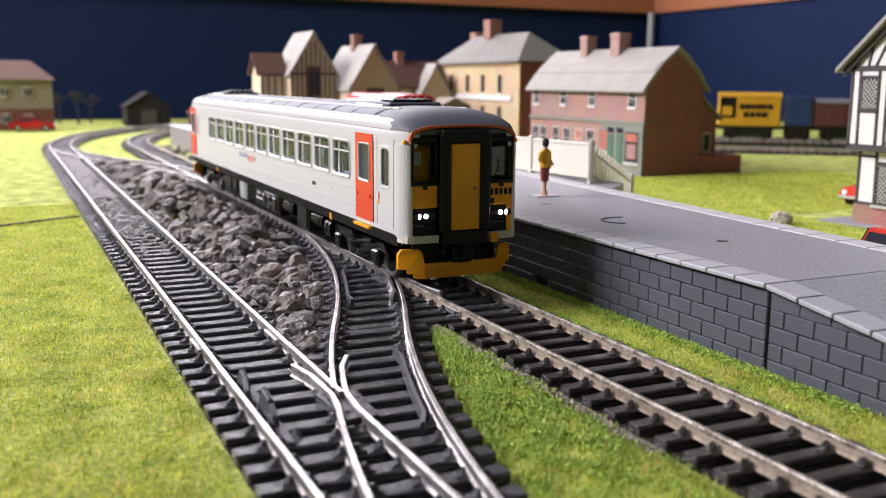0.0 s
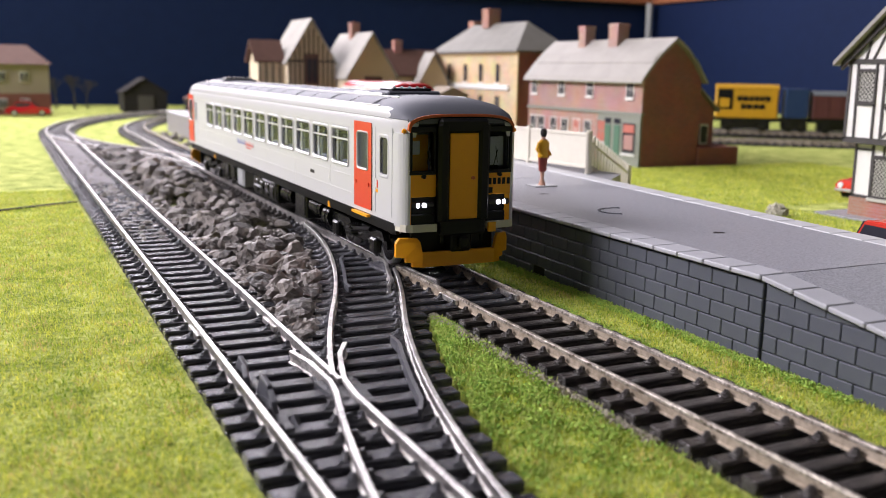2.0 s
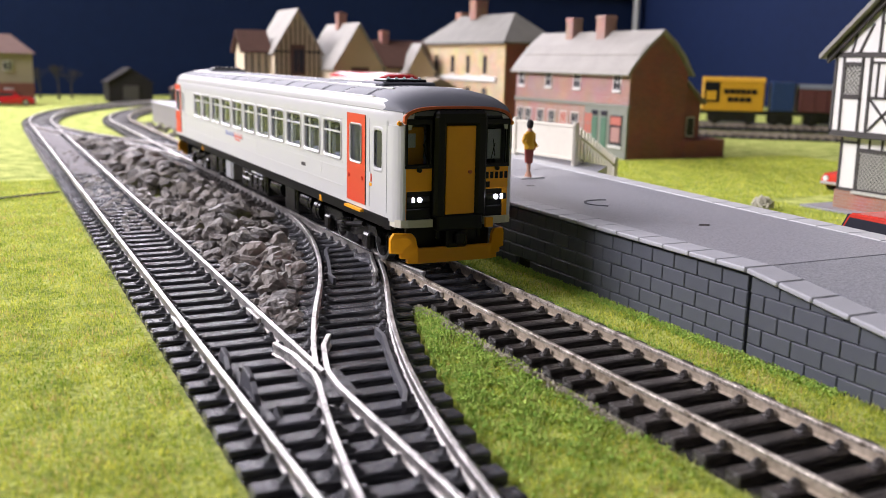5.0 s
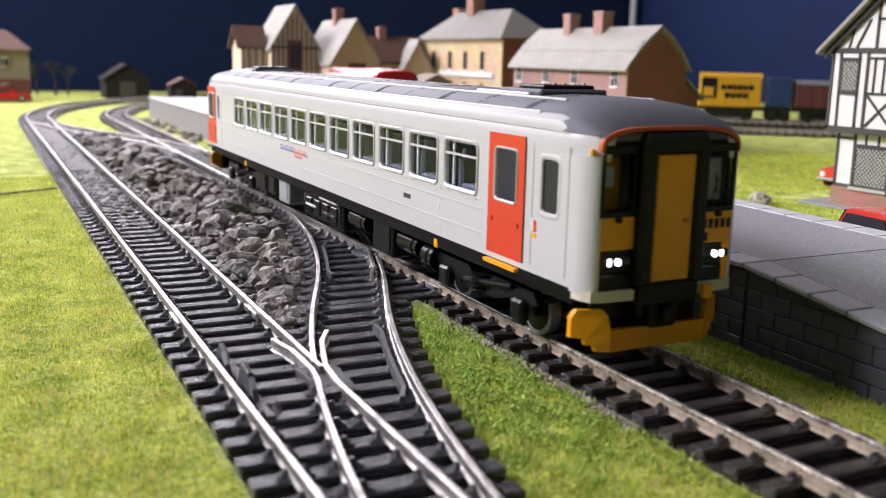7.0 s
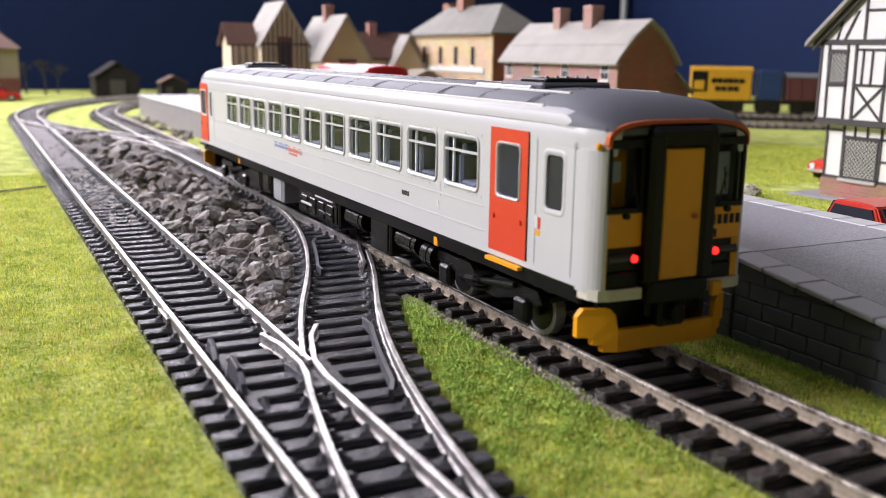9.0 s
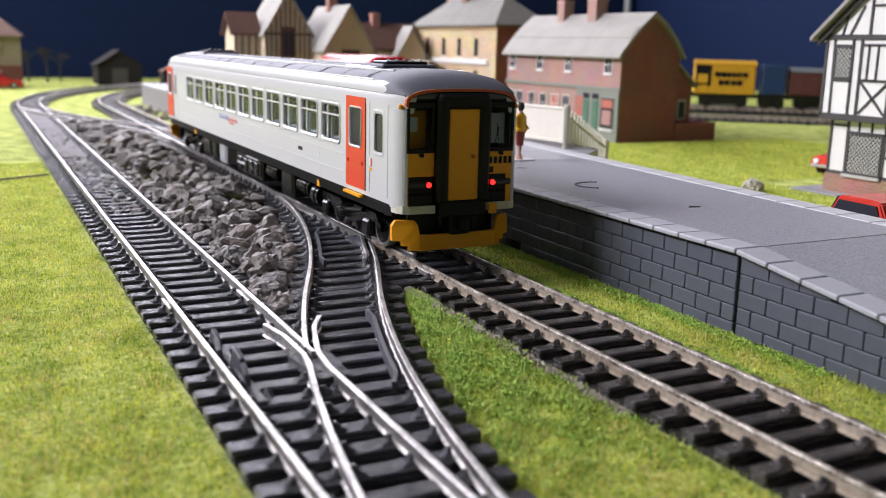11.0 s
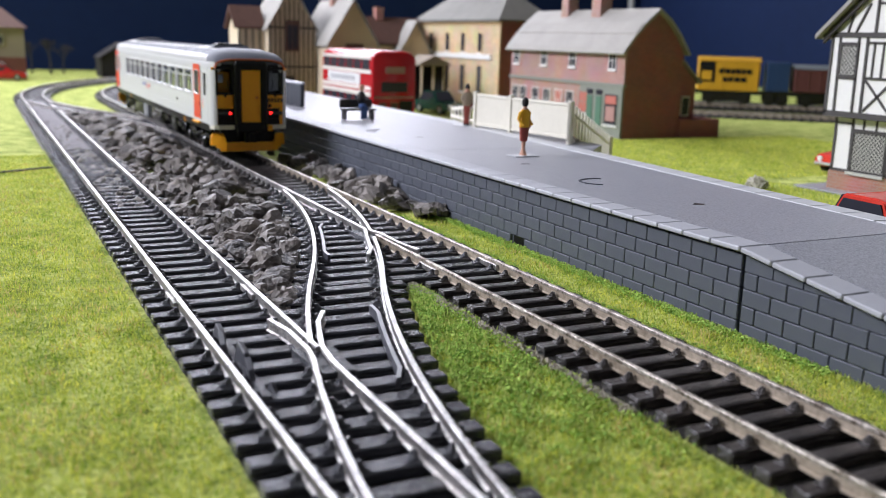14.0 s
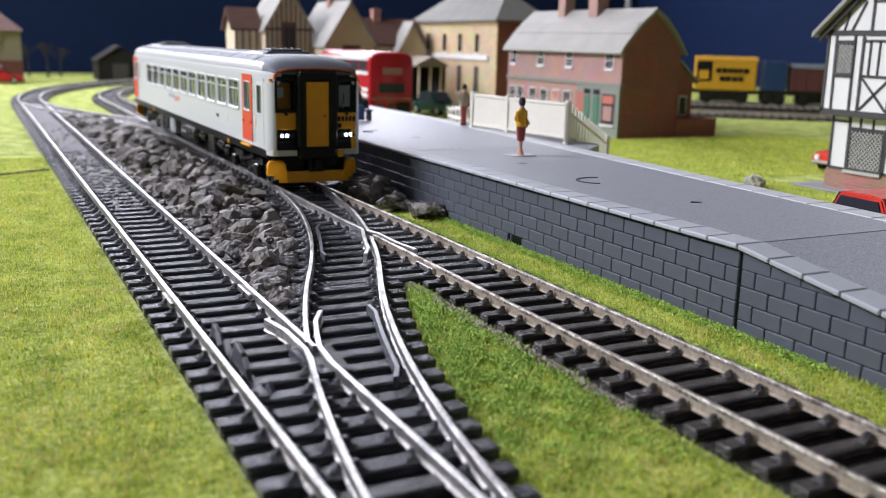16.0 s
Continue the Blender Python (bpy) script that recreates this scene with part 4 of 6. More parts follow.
def end_parts(sgn, near):
    """Everything on one end; sgn -1 is the end with the lit lamps."""
    e = sgn
    before = set(scene.collection.objects)
    T = lambda y: e * y

    def fbox(name, x0, x1, d0, d1, z0, z1, m, parent=train, bev=0.0, label=""):
        """A box between the depths d0 and d1 in front of the end plane."""
        a, b = e * (FY + d0), e * (FY + d1)
        return boxpart(name, (x0, x1, min(a, b), max(a, b), z0, z1), m, parent, label, bev)
    # white corner pillars, bowed in plan
    for s in (-1, 1):
        bm = bmesh.new()
        ring = ((17.6, 148.8), (17.58, 150.0), (17.5, 151.0), (17.25, 152.0), (16.85, 152.9), (16.35, 153.6), (15.8, 154.1), (15.2, 154.4), (14.6, 153.6), (16.0, 150), (16.4, 148.8))
        prism(bm, [(s * x, e * y) for x, y in ring], "z", ZB - 0.5, ZG - 2.0)
        part("corner_pillar", bm, M["white"], train, smooth=False)
        bm = bmesh.new()
        ring2 = ((17.5, 149.5), (17.2, 152.2), (16.3, 154.0), (14.5, 154.8), (7.6, 155.2), (7.6, 153.0), (15, 151))
        prism(bm, [(s * x, e * y) for x, y in ring2], "z", ZB - 1.8, ZB + 0.2)
        part("end_valance", bm, M["off"], train, "white lower valance")
    # dark backing with the lower yellow panels
    bm = bmesh.new()
    for d in ((-15.6, 15.6, 152.2, 153.4, ZB - 1.0, 29.8), (-15.6, 15.6, 152.2, 153.4, 41.0, 44.4), (-15.6, -15.0, 152.2, 153.4, 29.8, 41.0), (15.0, 15.6, 152.2, 153.4, 29.8, 41.0), (-8.4, 8.4, 152.2, 153.4, 29.8, 41.0)):
        box(bm, d[0], d[1], min(T(d[2]), T(d[3])), max(T(d[2]), T(d[3])), d[4], d[5])
    part("end_wall", bm, M["black"], train)
    for s in (-1, 1):
        x0, x1 = (s * 15.4, s * 7.6) if s < 0 else (7.6, 15.4)
        fbox("yellow_panel", x0, x1, -1.0, 0.0, 23.6, 29.9, M["yellow"], train, 0.2)
        fbox("yellow_panel", x0 if s < 0 else 13.6, -14.9 if s < 0 else x1, -1.0, -0.05, 15.8, 23.6, M["yellow"], train)
        lampbox = fbox("lamp_housing", x0 + (0.6 if s < 0 else 0.3), x1 - (0.3 if s < 0 else 0.6), -1.2, -0.4, 19.3, 23.5, M["black"], train, 0.1, "black lamp housing")
        fbox("lower_grille", x0 + 0.2, x1 - 0.2, -1.0, -0.1, ZB - 0.6, 19.1, M["black"], train, 0.3)
        # windscreen: frame, glass, wiper
        wx0, wx1 = (-15.0, -8.2) if s < 0 else (8.2, 15.0)
        bm = bmesh.new()
        for d in ((wx0 - 0.5, wx1 + 0.4, 40.9, 42.4), (wx0 - 0.5, wx1 + 0.4, 29.6, 30.6), (wx0 - 0.5, wx0 + 0.3, 30.6, 40.9), (wx1 - 0.3, wx1 + 0.4, 30.6, 40.9)):
            box(bm, d[0], d[1], min(e * (FY - 1.4), e * (FY + 0.25)), max(e * (FY - 1.4), e * (FY + 0.25)), d[2], d[3], 0.15)
        ws = part("windscreen", bm, M["black"], train, "windscreen in a black rubber frame")
        p = fbox("pane", wx0 + 0.2, wx1 - 0.2, -0.9, -0.6, 30.5, 41.0, glass, ws)
        p.visible_shadow = False
        bm = bmesh.new()
        cyl(bm, (s * 9.0, e * (FY + 0.5), 30.0), (s * 10.6, e * (FY + 0.5), 36.0), 0.14, 6)
        cyl(bm, (s * 10.6, e * (FY + 0.5), 32.5), (s * 10.0, e * (FY + 0.5), 37.0), 0.12, 6)
        part("wiper", bm, M["black"], ws)
        bm = bmesh.new()
        cyl(bm, (s * 11.5, e * (FY - 0.2), 29.2), (s * 11.5, e * (FY + 0.8), 29.2), 0.6, 8)
        part("wiper_motor", bm, M["black"], ws)
        bm = bmesh.new()
        ball(bm, (s * 16.6, e * 152.9, 41.2), 0.75, sub=1)
        part("marker_lamp", bm, M["yellow"], train)
    # cab interior
    fbox("cab_desk", -14.5, 14.5, -9, -2.2, 24, 29.5, M["inside"], train)
    fbox("cab_partition", -14.0, -8.0, -5.5, -4.6, 29.5, 40, M["yellow"] if near else M["inside"], train, 0.2)
    fbox("cab_notice", -14.2, -12.0, -1.5, -1.3, 35.0, 38.6, M["frame_w"], train)
    fbox("cab_blind", 9.5, 13.8, -2.6, -2.3, 31.5, 39.4, M["frame_w"], train)
    # gangway with its yellow door
    bm = bmesh.new()
    for s in (-1, 1):
        bp = bmesh.new()
        box(bp, min(s * 4.3, s * 7.7), max(s * 4.3, s * 7.7), min(T(153.0), T(156.4)), max(T(153.0), T(156.4)), 16.6, 43.6, 0.8)
        part("gangway_post", bp, M["black"], train)
    boxpart("gangway_sill", (-6.8, 6.8, min(T(153.0), T(156.2)), max(T(153.0), T(156.2)), 13.0, 17.4), M["black"], train, bev=0.5)
    box(bm, -7.4, 7.4, min(T(153.0), T(156.3)), max(T(153.0), T(156.3)), 40.6, 44.6, 0.8)
    gw = part("gangway", bm, M["black"], train, "black rubber corridor connection")
    gd = fbox("gangway_door", -4.3, 4.3, 0.6, 1.5, 17.4, 40.7, M["yellow"], gw, 0.2, "yellow corridor door")
    bm = bmesh.new()
    cyl(bm, (2.6, e * (FY + 1.4), 28.6), (2.6, e * (FY + 2.1), 28.6), 0.5, 8)
    part("door_handle", bm, M["orange"], gw)
    # orange band over the end
    bm = bmesh.new()
    ang = [math.pi * (1 - i / 16) for i in range(17)]
    arc = [(15.9 * math.copysign(abs(math.cos(a)) ** 0.55, math.cos(a)), 41.6 + 4.1 * math.sin(a) ** 0.7) for a in ang]
    arc2 = [(x * 0.968, z - 0.7) for x, z in arc]
    loft(bm, [[(p[0], e * 152.6, p[1]), (p[0], e * 154.55, p[1]), (q[0], e * 154.75, q[1]), (q[0], e * 152.6, q[1])] for p, q in zip(arc, arc2)])
    part("end_band", bm, M["orange"], train, "orange band round the end")
    bm = bmesh.new()
    for p, q in ((arc2, None),):
        lo, hi = [bm.verts.new((x, e * 153.3, 40.8)) for x, z in arc2], [bm.verts.new((x, e * 154.3, z)) for x, z in arc2]
        for i in range(len(lo) - 1):
            bm.faces.new((lo[i], lo[i + 1], hi[i + 1], hi[i]))
    part("end_header", bm, M["black"], train)
    # drawgear and obstacle deflector
    bm = bmesh.new()
    box(bm, -3.2, 3.2, min(T(150), T(155)), max(T(150), T(155)), 8.2, 13.5, 0.6)
    box(bm, -1.4, 1.4, min(T(154), T(157)), max(T(154), T(157)), 9.2, 12.6, 0.5)
    cyl(bm, (-6, e * 155, 11), (-6, e * 155, 14.5), 0.6, 8)
    cyl(bm, (6, e * 155, 11), (6, e * 155, 14.5), 0.6, 8)
    part("coupler", bm, M["black"], train)
    boxpart("coupler_tag", (7.4, 9.6, min(T(156), T(156.8)), max(T(156), T(156.8)), 13.6, 16.2), M["yellow"], train)
    bm = bmesh.new()
    prof = ((-17.2, 5.6), (-17.2, 9.4), (-16.4, 11.0), (-12.4, 11.2), (-11.6, 10.2), (-11.0, 7.3), (11.0, 7.3), (11.6, 10.2), (12.4, 11.2), (16.4, 11.0), (17.2, 9.4), (17.2, 5.6), (15.0, 5.6), (15.0, 4.4), (13.4, 4.4), (13.4, 3.2), (11.0, 3.2), (-11.0, 3.2), (-13.4, 3.2), (-13.4, 4.4), (-15.0, 4.4), (-15.0, 5.6))
    lo, hi = [], []
    for x, z in prof:
        z += 1.0
        bow = 1.2 - 6.0 * (abs(x) / 17.2) ** 2.4
        lo.append(bm.verts.new((x, e * (153.2 + bow), z)))
        hi.append(bm.verts.new((x, e * (154.4 + bow), z)))
    nn = len(prof)
    fs = [bm.faces.new(lo), bm.faces.new(hi)] + [bm.faces.new((lo[i], lo[(i + 1) % nn], hi[(i + 1) % nn], hi[i])) for i in range(nn)]
    bmesh.ops.recalc_face_normals(bm, faces=fs)
    bmesh.ops.triangulate(bm, faces=[f for f in bm.faces if len(f.verts) > 4])
    part("obstacle_deflector", bm, M["yellow"], train, "yellow obstacle deflector")
    boxpart("buffer_beam", (-12.5, 12.5, min(T(147.5), T(149.5)), max(T(147.5), T(149.5)), 4.5, 14.8), M["black"], train, bev=0.4)
    # numerals
    if near:
        for k in range(5):
            fbox("number_bar", 8.2 + k * 1.45, 9.2 + k * 1.45, 0.0, 0.06, 26.4, 28.2, M["black"], train)
        fbox("depot_mark", 8.2, 9.6, 0.0, 0.06, 24.0, 25.6, M["black"], train)
    for ob in set(scene.collection.objects) - before:
        if ob.parent is train:
            ob.location.y += (SHN if near else SHF) * S


end_parts(-1, True)
end_parts(1, False)


# turning lamp drums in the leading end: white lenses on one face, red on the other
def lamp_drum(s):
    root = new("lamp_drum")
    root.empty_display_size = 0.002
    root.parent = train
    root.matrix_basis = P(s * 11.6, -FY + 0.5 + SHN, 21.5)
    bm = bmesh.new()
    cyl(bm, (-3.1, 0, 0), (3.1, 0, 0), 0.95, 14)
    part("barrel", bm, M["lamp_off"], root)
    for x, r, h in ((s * 1.5, 0.62, 1.5), (-s * 0.3, 0.72, 1.0)):
        bm = bmesh.new()
        if h > 1:
            box(bm, x - 0.42, x + 0.42, -1.12, -0.7, -0.7, 0.7, 0.2)
        else:
            cyl(bm, (x, -1.12, 0), (x, -0.6, 0), 0.66, 12)
        part("white_lens", bm, M["lamp_white"], root, "lit white lens")
    bm = bmesh.new()
    cyl(bm, (s * 2.3, 0.6, 0), (s * 2.3, 1.12, 0), 0.7, 12)
    part("red_lens", bm, M["lamp_red"], root, "lit red lens")
    return root


drums = [lamp_drum(-1), lamp_drum(1)]

# ---- underframe ----
fr = bmesh.new()
box(fr, -15.2, 15.2, -100, 100, ZB - 3.4, ZB - 1.2, 0.4)
part("underframe", fr, M["under"], train)
GEAR = (("battery_box", 34, 46, 4.5, 14.0, "grey"), ("engine_case", -21, 17, 4.6, 13.6, "under"), ("equipment_box", -59, -45, 4.0, 14.0, "under"), ("cooler_box", 62, 78, 5.0, 13.6, "under"), ("fuel_box", 50, 60, 5.5, 13.6, "under"))
for s in (-1, 1):
    for name, y0, y1, z0, z1, mm in GEAR:
        bm = bmesh.new()
        box(bm, min(s * 9, s * 15.8), max(s * 9, s * 15.8), y0, y1, z0, z1, 0.5)
        box(bm, min(s * 15.6, s * 16.1), max(s * 15.6, s * 16.1), y0 + 1.5, y1 - 1.5, z0 + 1.2, z1 - 1.5, 0.1)
        g = part(name, bm, M[mm], train)
        if name == "engine_case":
            for k, (a, b, z) in enumerate(((-18, -2, 12.4), (0, 14, 12.6), (2, 12, 8.6), (-16, -4, 8.0))):
                bb = bmesh.new()
                cyl(bb, (s * 16.4, a, z), (s * 16.4, b, z), 0.45, 8)
                part("pipe", bb, M["steel"] if k % 2 == 0 else M["under"], g, smooth=True)
            for k in range(4):
                boxpart("cover_plate", (min(s * 15.9, s * 16.5), max(s * 15.9, s * 16.5), -17 + k * 8, -12 + k * 8, 6, 11), M["under"], g, bev=0.2)
    for y0, y1, r, z in ((-38, -25, 3.1, 9.7), (-73, -61, 3.0, 9.4), (-83, -77, 3.5, 8.4)):
        bm = bmesh.new()
        cyl(bm, (s * 12.6, y0, z), (s * 12.6, y1, z), r, 28)
        cyl(bm, (s * 12.6, y0 + 2.5, z), (s * 12.6, y0 + 3.1, z), r + 0.2, 28)
        for q in (0.3, 0.7):
            box(bm, min(s * 12, s * 13.2), max(s * 12, s * 13.2), y0 + (y1 - y0) * q - 0.5, y0 + (y1 - y0) * q + 0.5, z, 13.2)
        part("air_tank", bm, M["under"], train, smooth=True)
    for y in (-88, 88):
        boxpart("lifting_bracket", (min(s * 16.2, s * 17.2), max(s * 16.2, s * 17.2), y - 1, y + 1, ZB - 3.4, ZB - 1.0), M["yellow"], train, bev=0.2)
wheel_bm = bmesh.new()
cyl(wheel_bm, (-1.2, 0, 0), (1.2, 0, 0), 5.5, 26)
cyl(wheel_bm, (-1.3, 0, 0), (-0.6, 0, 0), 4.3, 26)
wheel_me = mesh_of(wheel_bm, "tyre", M["steel"])
disc_bm = bmesh.new()
cyl(disc_bm, (-1.5, 0, 0), (1.4, 0, 0), 4.4, 22)
cyl(disc_bm, (-2.4, 0, 0), (-1.4, 0, 0), 1.4, 12)
disc_me = mesh_of(disc_bm, "disc", M["under"])
axles = []
for yc in (-105.5, 105.5):
    bogie = part("bogie", (lambda b: (box(b, -11, 11, yc - 22, yc + 22, 7.6, 9.6, 0.4), b)[1])(bmesh.new()), M["under"], train)
    for s in (-1, 1):
        bm = bmesh.new()
        prism(bm, ((yc - 24, 8.2), (yc - 22, 10.6), (yc - 6, 10.6), (yc - 3, 8.4), (yc + 3, 8.4), (yc + 6, 10.6), (yc + 22, 10.6), (yc + 24, 8.2), (yc + 12, 7.2), (yc + 6, 5.6), (yc - 6, 5.6), (yc - 12, 7.2)), "x", min(s * 12.4, s * 14.2), max(s * 12.4, s * 14.2))
        part("side_frame", bm, M["under"], bogie)
        for dy in (-17, 17):
            bm = bmesh.new()
            box(bm, min(s * 13, s * 15.4), max(s * 13, s * 15.4), yc + dy - 2.4, yc + dy + 2.4, 3.4, 8.2, 0.6)
            part("axle_box", bm, M["under"], bogie)
        bm = bmesh.new()
        for k in range(4):
            cyl(bm, (s * 14.2, yc, 6.2 + k * 1.0), (s * 14.2, yc, 6.7 + k * 1.0), 2.2, 12)
        part("air_spring", bm, M["under"], bogie)
        bm = bmesh.new()
        cyl(bm, (s * 15.0, yc - 15, 10.4), (s * 15.0, yc + 6, 7.4), 0.7, 8)
        part("damper", bm, M["black"], bogie)
        bm = bmesh.new()
        box(bm, min(s * 14.4, s * 15.0), max(s * 14.4, s * 15.0), yc - 20, yc + 20, 3.0, 3.5, 0.1)
        part("footboard_rail", bm, M["under"], bogie)
    for dy in (-17, 17):
        ax = new("wheelset")
        ax.empty_display_size = 0.005
        ax.parent = train
        ax.matrix_basis = P(0, yc + dy, 5.5)
        for s in (-1, 1):
            m = P(s * 8.6, 0, 0, 0, 0, 0 if s < 0 else 180)
            same("tyre", wheel_me, ax, m)
            same("disc", disc_me, ax, m)
        bm = bmesh.new()
        cyl(bm, (-8, 0, 0), (8, 0, 0), 1.2, 10)
        part("axle", bm, M["under"], ax)
        axles.append((ax, yc + dy))


# ---- the town ----
def brick_material(name, a, b, mortar, bw=0.0034, bh=0.0013, rough=0.85):
    m = bpy.data.materials.new(name)
    m.use_nodes = True
    nt = m.node_tree
    bs = nt.nodes["Principled BSDF"]
    tc, br, nz, mx = (nt.nodes.new("ShaderNode" + k) for k in ("TexCoord", "TexBrick", "TexNoise", "Mix"))
    sep, com, ad = nt.nodes.new("ShaderNodeSeparateXYZ"), nt.nodes.new("ShaderNodeCombineXYZ"), nt.nodes.new("ShaderNodeMath")
    nt.links.new(tc.outputs["Object"], sep.inputs[0])
    nt.links.new(sep.outputs[0], ad.inputs[0])
    nt.links.new(sep.outputs[1], ad.inputs[1])
    nt.links.new(ad.outputs[0], com.inputs[0])
    nt.links.new(sep.outputs[2], com.inputs[1])
    nt.links.new(com.outputs[0], br.inputs["Vector"])
    br.inputs["Scale"].default_value = 1.0
    br.inputs["Brick Width"].default_value, br.inputs["Row Height"].default_value, br.inputs["Mortar Size"].default_value = bw, bh, bh * 0.09
    br.inputs["Color1"].default_value, br.inputs["Color2"].default_value, br.inputs["Mortar"].default_value = (*a, 1), (*b, 1), (*mortar, 1)
    nz.inputs["Scale"].default_value, nz.inputs["Detail"].default_value = 70, 4
    nt.links.new(tc.outputs["Object"], nz.inputs["Vector"])
    mx.data_type, mx.blend_type = "RGBA", "MULTIPLY"
    mx.inputs["Factor"].default_value = 0.6
    nt.links.new(br.outputs["Color"], mx.inputs["A"])
    nt.links.new(nz.outputs["Color"], mx.inputs["B"])
    hs = nt.nodes.new("ShaderNodeBrightContrast")
    hs.inputs["Bright"].default_value = 0.04
    nt.links.new(mx.outputs["Result"], hs.inputs["Color"])
    nt.links.new(hs.outputs[0], bs.inputs["Base Color"])
    bs.inputs["Roughness"].default_value = rough
    bp = nt.nodes.new("ShaderNodeBump")
    bp.inputs["Strength"].default_value, bp.inputs["Distance"].default_value = 0.4, 0.0003
    nt.links.new(br.outputs["Fac"], bp.inputs["Height"])
    bp.invert = True
    nt.links.new(bp.outputs[0], bs.inputs["Normal"])
    return m


# front brick is lightened for its sheen; the darker one holds the gable's shade
M["bk_red"] = brick_material("brick_paper_lit", (0.50, 0.23, 0.19), (0.41, 0.18, 0.145), (0.50, 0.44, 0.41), rough=0.42)
M["bk_dark"] = brick_material("brick_paper_shaded", (0.42, 0.105, 0.08), (0.33, 0.08, 0.066), (0.26, 0.13, 0.115))
M["bk_orange"] = brick_material("brick_paper_orange", (0.50, 0.20, 0.12), (0.42, 0.15, 0.09), (0.40, 0.30, 0.25), 0.0036, 0.0014)
M["bk_stone"] = brick_material("stone_paper", (0.78, 0.58, 0.33), (0.70, 0.50, 0.27), (0.6, 0.48, 0.3), 0.006, 0.003)


def win_x(parent, xf, yc, zc, w, h, frame_m, pane_m, bars=1, sill=True):
    """A window in a wall that faces -x: frame proud, pane set back, glazing bars and sill."""
    fr = bmesh.new()
    for d in ((yc - w / 2 - 0.6, yc + w / 2 + 0.6, zc + h / 2, zc + h / 2 + 0.7), (yc - w / 2 - 0.6, yc - w / 2, zc - h / 2, zc + h / 2), (yc + w / 2, yc + w / 2 + 0.6, zc - h / 2, zc + h / 2), (yc - w / 2 - 0.6, yc + w / 2 + 0.6, zc - h / 2 - 0.7, zc - h / 2)):
        box(fr, xf - 0.5, xf + 0.1, *d)
    win = part("window", fr, frame_m, parent)
    boxpart("pane", (xf - 0.2, xf + 0.1, yc - w / 2, yc + w / 2, zc - h / 2, zc + h / 2), pane_m, win)
    for i in range(bars):
        y = yc - w / 2 + w * (i + 1) / (bars + 1)
        boxpart("glazing_bar", (xf - 0.4, xf - 0.2, y - 0.2, y + 0.2, zc - h / 2, zc + h / 2), frame_m, win)
    if bars:
        boxpart("glazing_bar", (xf - 0.45, xf - 0.2, yc - w / 2, yc + w / 2, zc - 0.25, zc + 0.25), frame_m, win)
    if sill:
        boxpart("sill", (xf - 1.2, xf + 0.1, yc - w / 2 - 1, yc + w / 2 + 1, zc - h / 2 - 2.0, zc - h / 2 - 0.8), M["frame_w"], win, bev=0.2)
    return win


def chimney(parent, x, y, z0, z1, w, d, m, pots=2):
    bm = bmesh.new()
    box(bm, x - w / 2, x + w / 2, y - d / 2, y + d / 2, z0, z1, 0.2)
    box(bm, x - w / 2 - 0.5, x + w / 2 + 0.5, y - d / 2 - 0.5, y + d / 2 + 0.5, z1 - 2.2, z1 - 0.8, 0.2)
    c = part("chimney", bm, m, parent)
    for i in range(pots):
        bb = bmesh.new()
        cyl(bb, (x, y + (i - (pots - 1) / 2) * d * 0.5, z1 - 0.2), (x, y + (i - (pots - 1) / 2) * d * 0.5, z1 + 1.6), 1.0, 8)
        part("chimney_pot", bb, M["brown"], c)
    return c


def gable_y(parent, x0, x1, y0, y1, ze, xr, zr, wall_m, roof_m, th=1.4, over=2.5):
    """A house with its ridge along y: walls with gables, and two roof slabs."""
    bm = bmesh.new()
    prism(bm, ((x0, 0), (x1, 0), (x1, ze), (xr, zr - 1), (x0, ze)), "y", y0, y1)
    part("wall", bm, wall_m, parent)
    for xe in (x0, x1):
        s = -1 if xe < xr else 1
        k = (zr - ze) / abs(xr - xe)
        bm = bmesh.new()
        prism(bm, ((xr, zr), (xe + s * over, ze - over * k), (xe + s * over, ze - over * k + th), (xr, zr + th * 1.3)), "y", y0 - over, y1 + over)
        part("roof_slope", bm, roof_m, parent)


# the brick shop with a curved roof
shop = thing("shop", "weathered red brick shop model with a pale card roof", "house")
arc = ((277, 61), (282, 67.3), (289, 74.6), (300, 84.0), (309, 77.5), (318, 68), (325, 57.5))
bm = bmesh.new()
prism(bm, ((277, 0), (325, 0)) + tuple(reversed(arc)), "y", 512.5, 660)
part("wall", bm, M["bk_dark"], shop)
boxpart("front_wall", (276.0, 277.2, 512.3, 660.2, 36, 61), M["bk_red"], shop)
boxpart("front_wall", (276.0, 277.2, 562, 660.2, 0, 35.5), M["bk_red"], shop)
bm = bmesh.new()
outer = ((271.5, 56.4), (274, 60.4), (281, 69), (288.3, 76.8), (300, 86.6), (310, 79.6), (319.4, 69.8), (328.5, 56.8))
inner = ((272.2, 55.4), (275.2, 59.2), (282, 67.4), (289, 74.8), (300, 84.2), (309, 77.8), (318, 68.2), (327.2, 56.0))
prism(bm, outer + tuple(reversed(inner)), "y", 509, 663)
part("roof", bm, M["slate"], shop, "pale grey sagging card roof")
bm = bmesh.new()
prism(bm, ((281.0, 69.6), (288, 77.2), (288.3, 76.4), (281.4, 68.8)), "y", 511, 661)
part("roof_seam", bm, M["slate"], shop)
for y in (652, 612, 574, 526):
    win_x(shop, 276, y, 51.5, 7.5, 10.5, M["frame_w"], M["pane"], 1)
boxpart("string_course", (274.8, 277.2, 511, 661, 34.2, 36.4), M["shopfront"], shop)
boxpart("shop_front", (275.4, 277.2, 512.5, 562, 0, 34.2), M["shopfront"], shop)
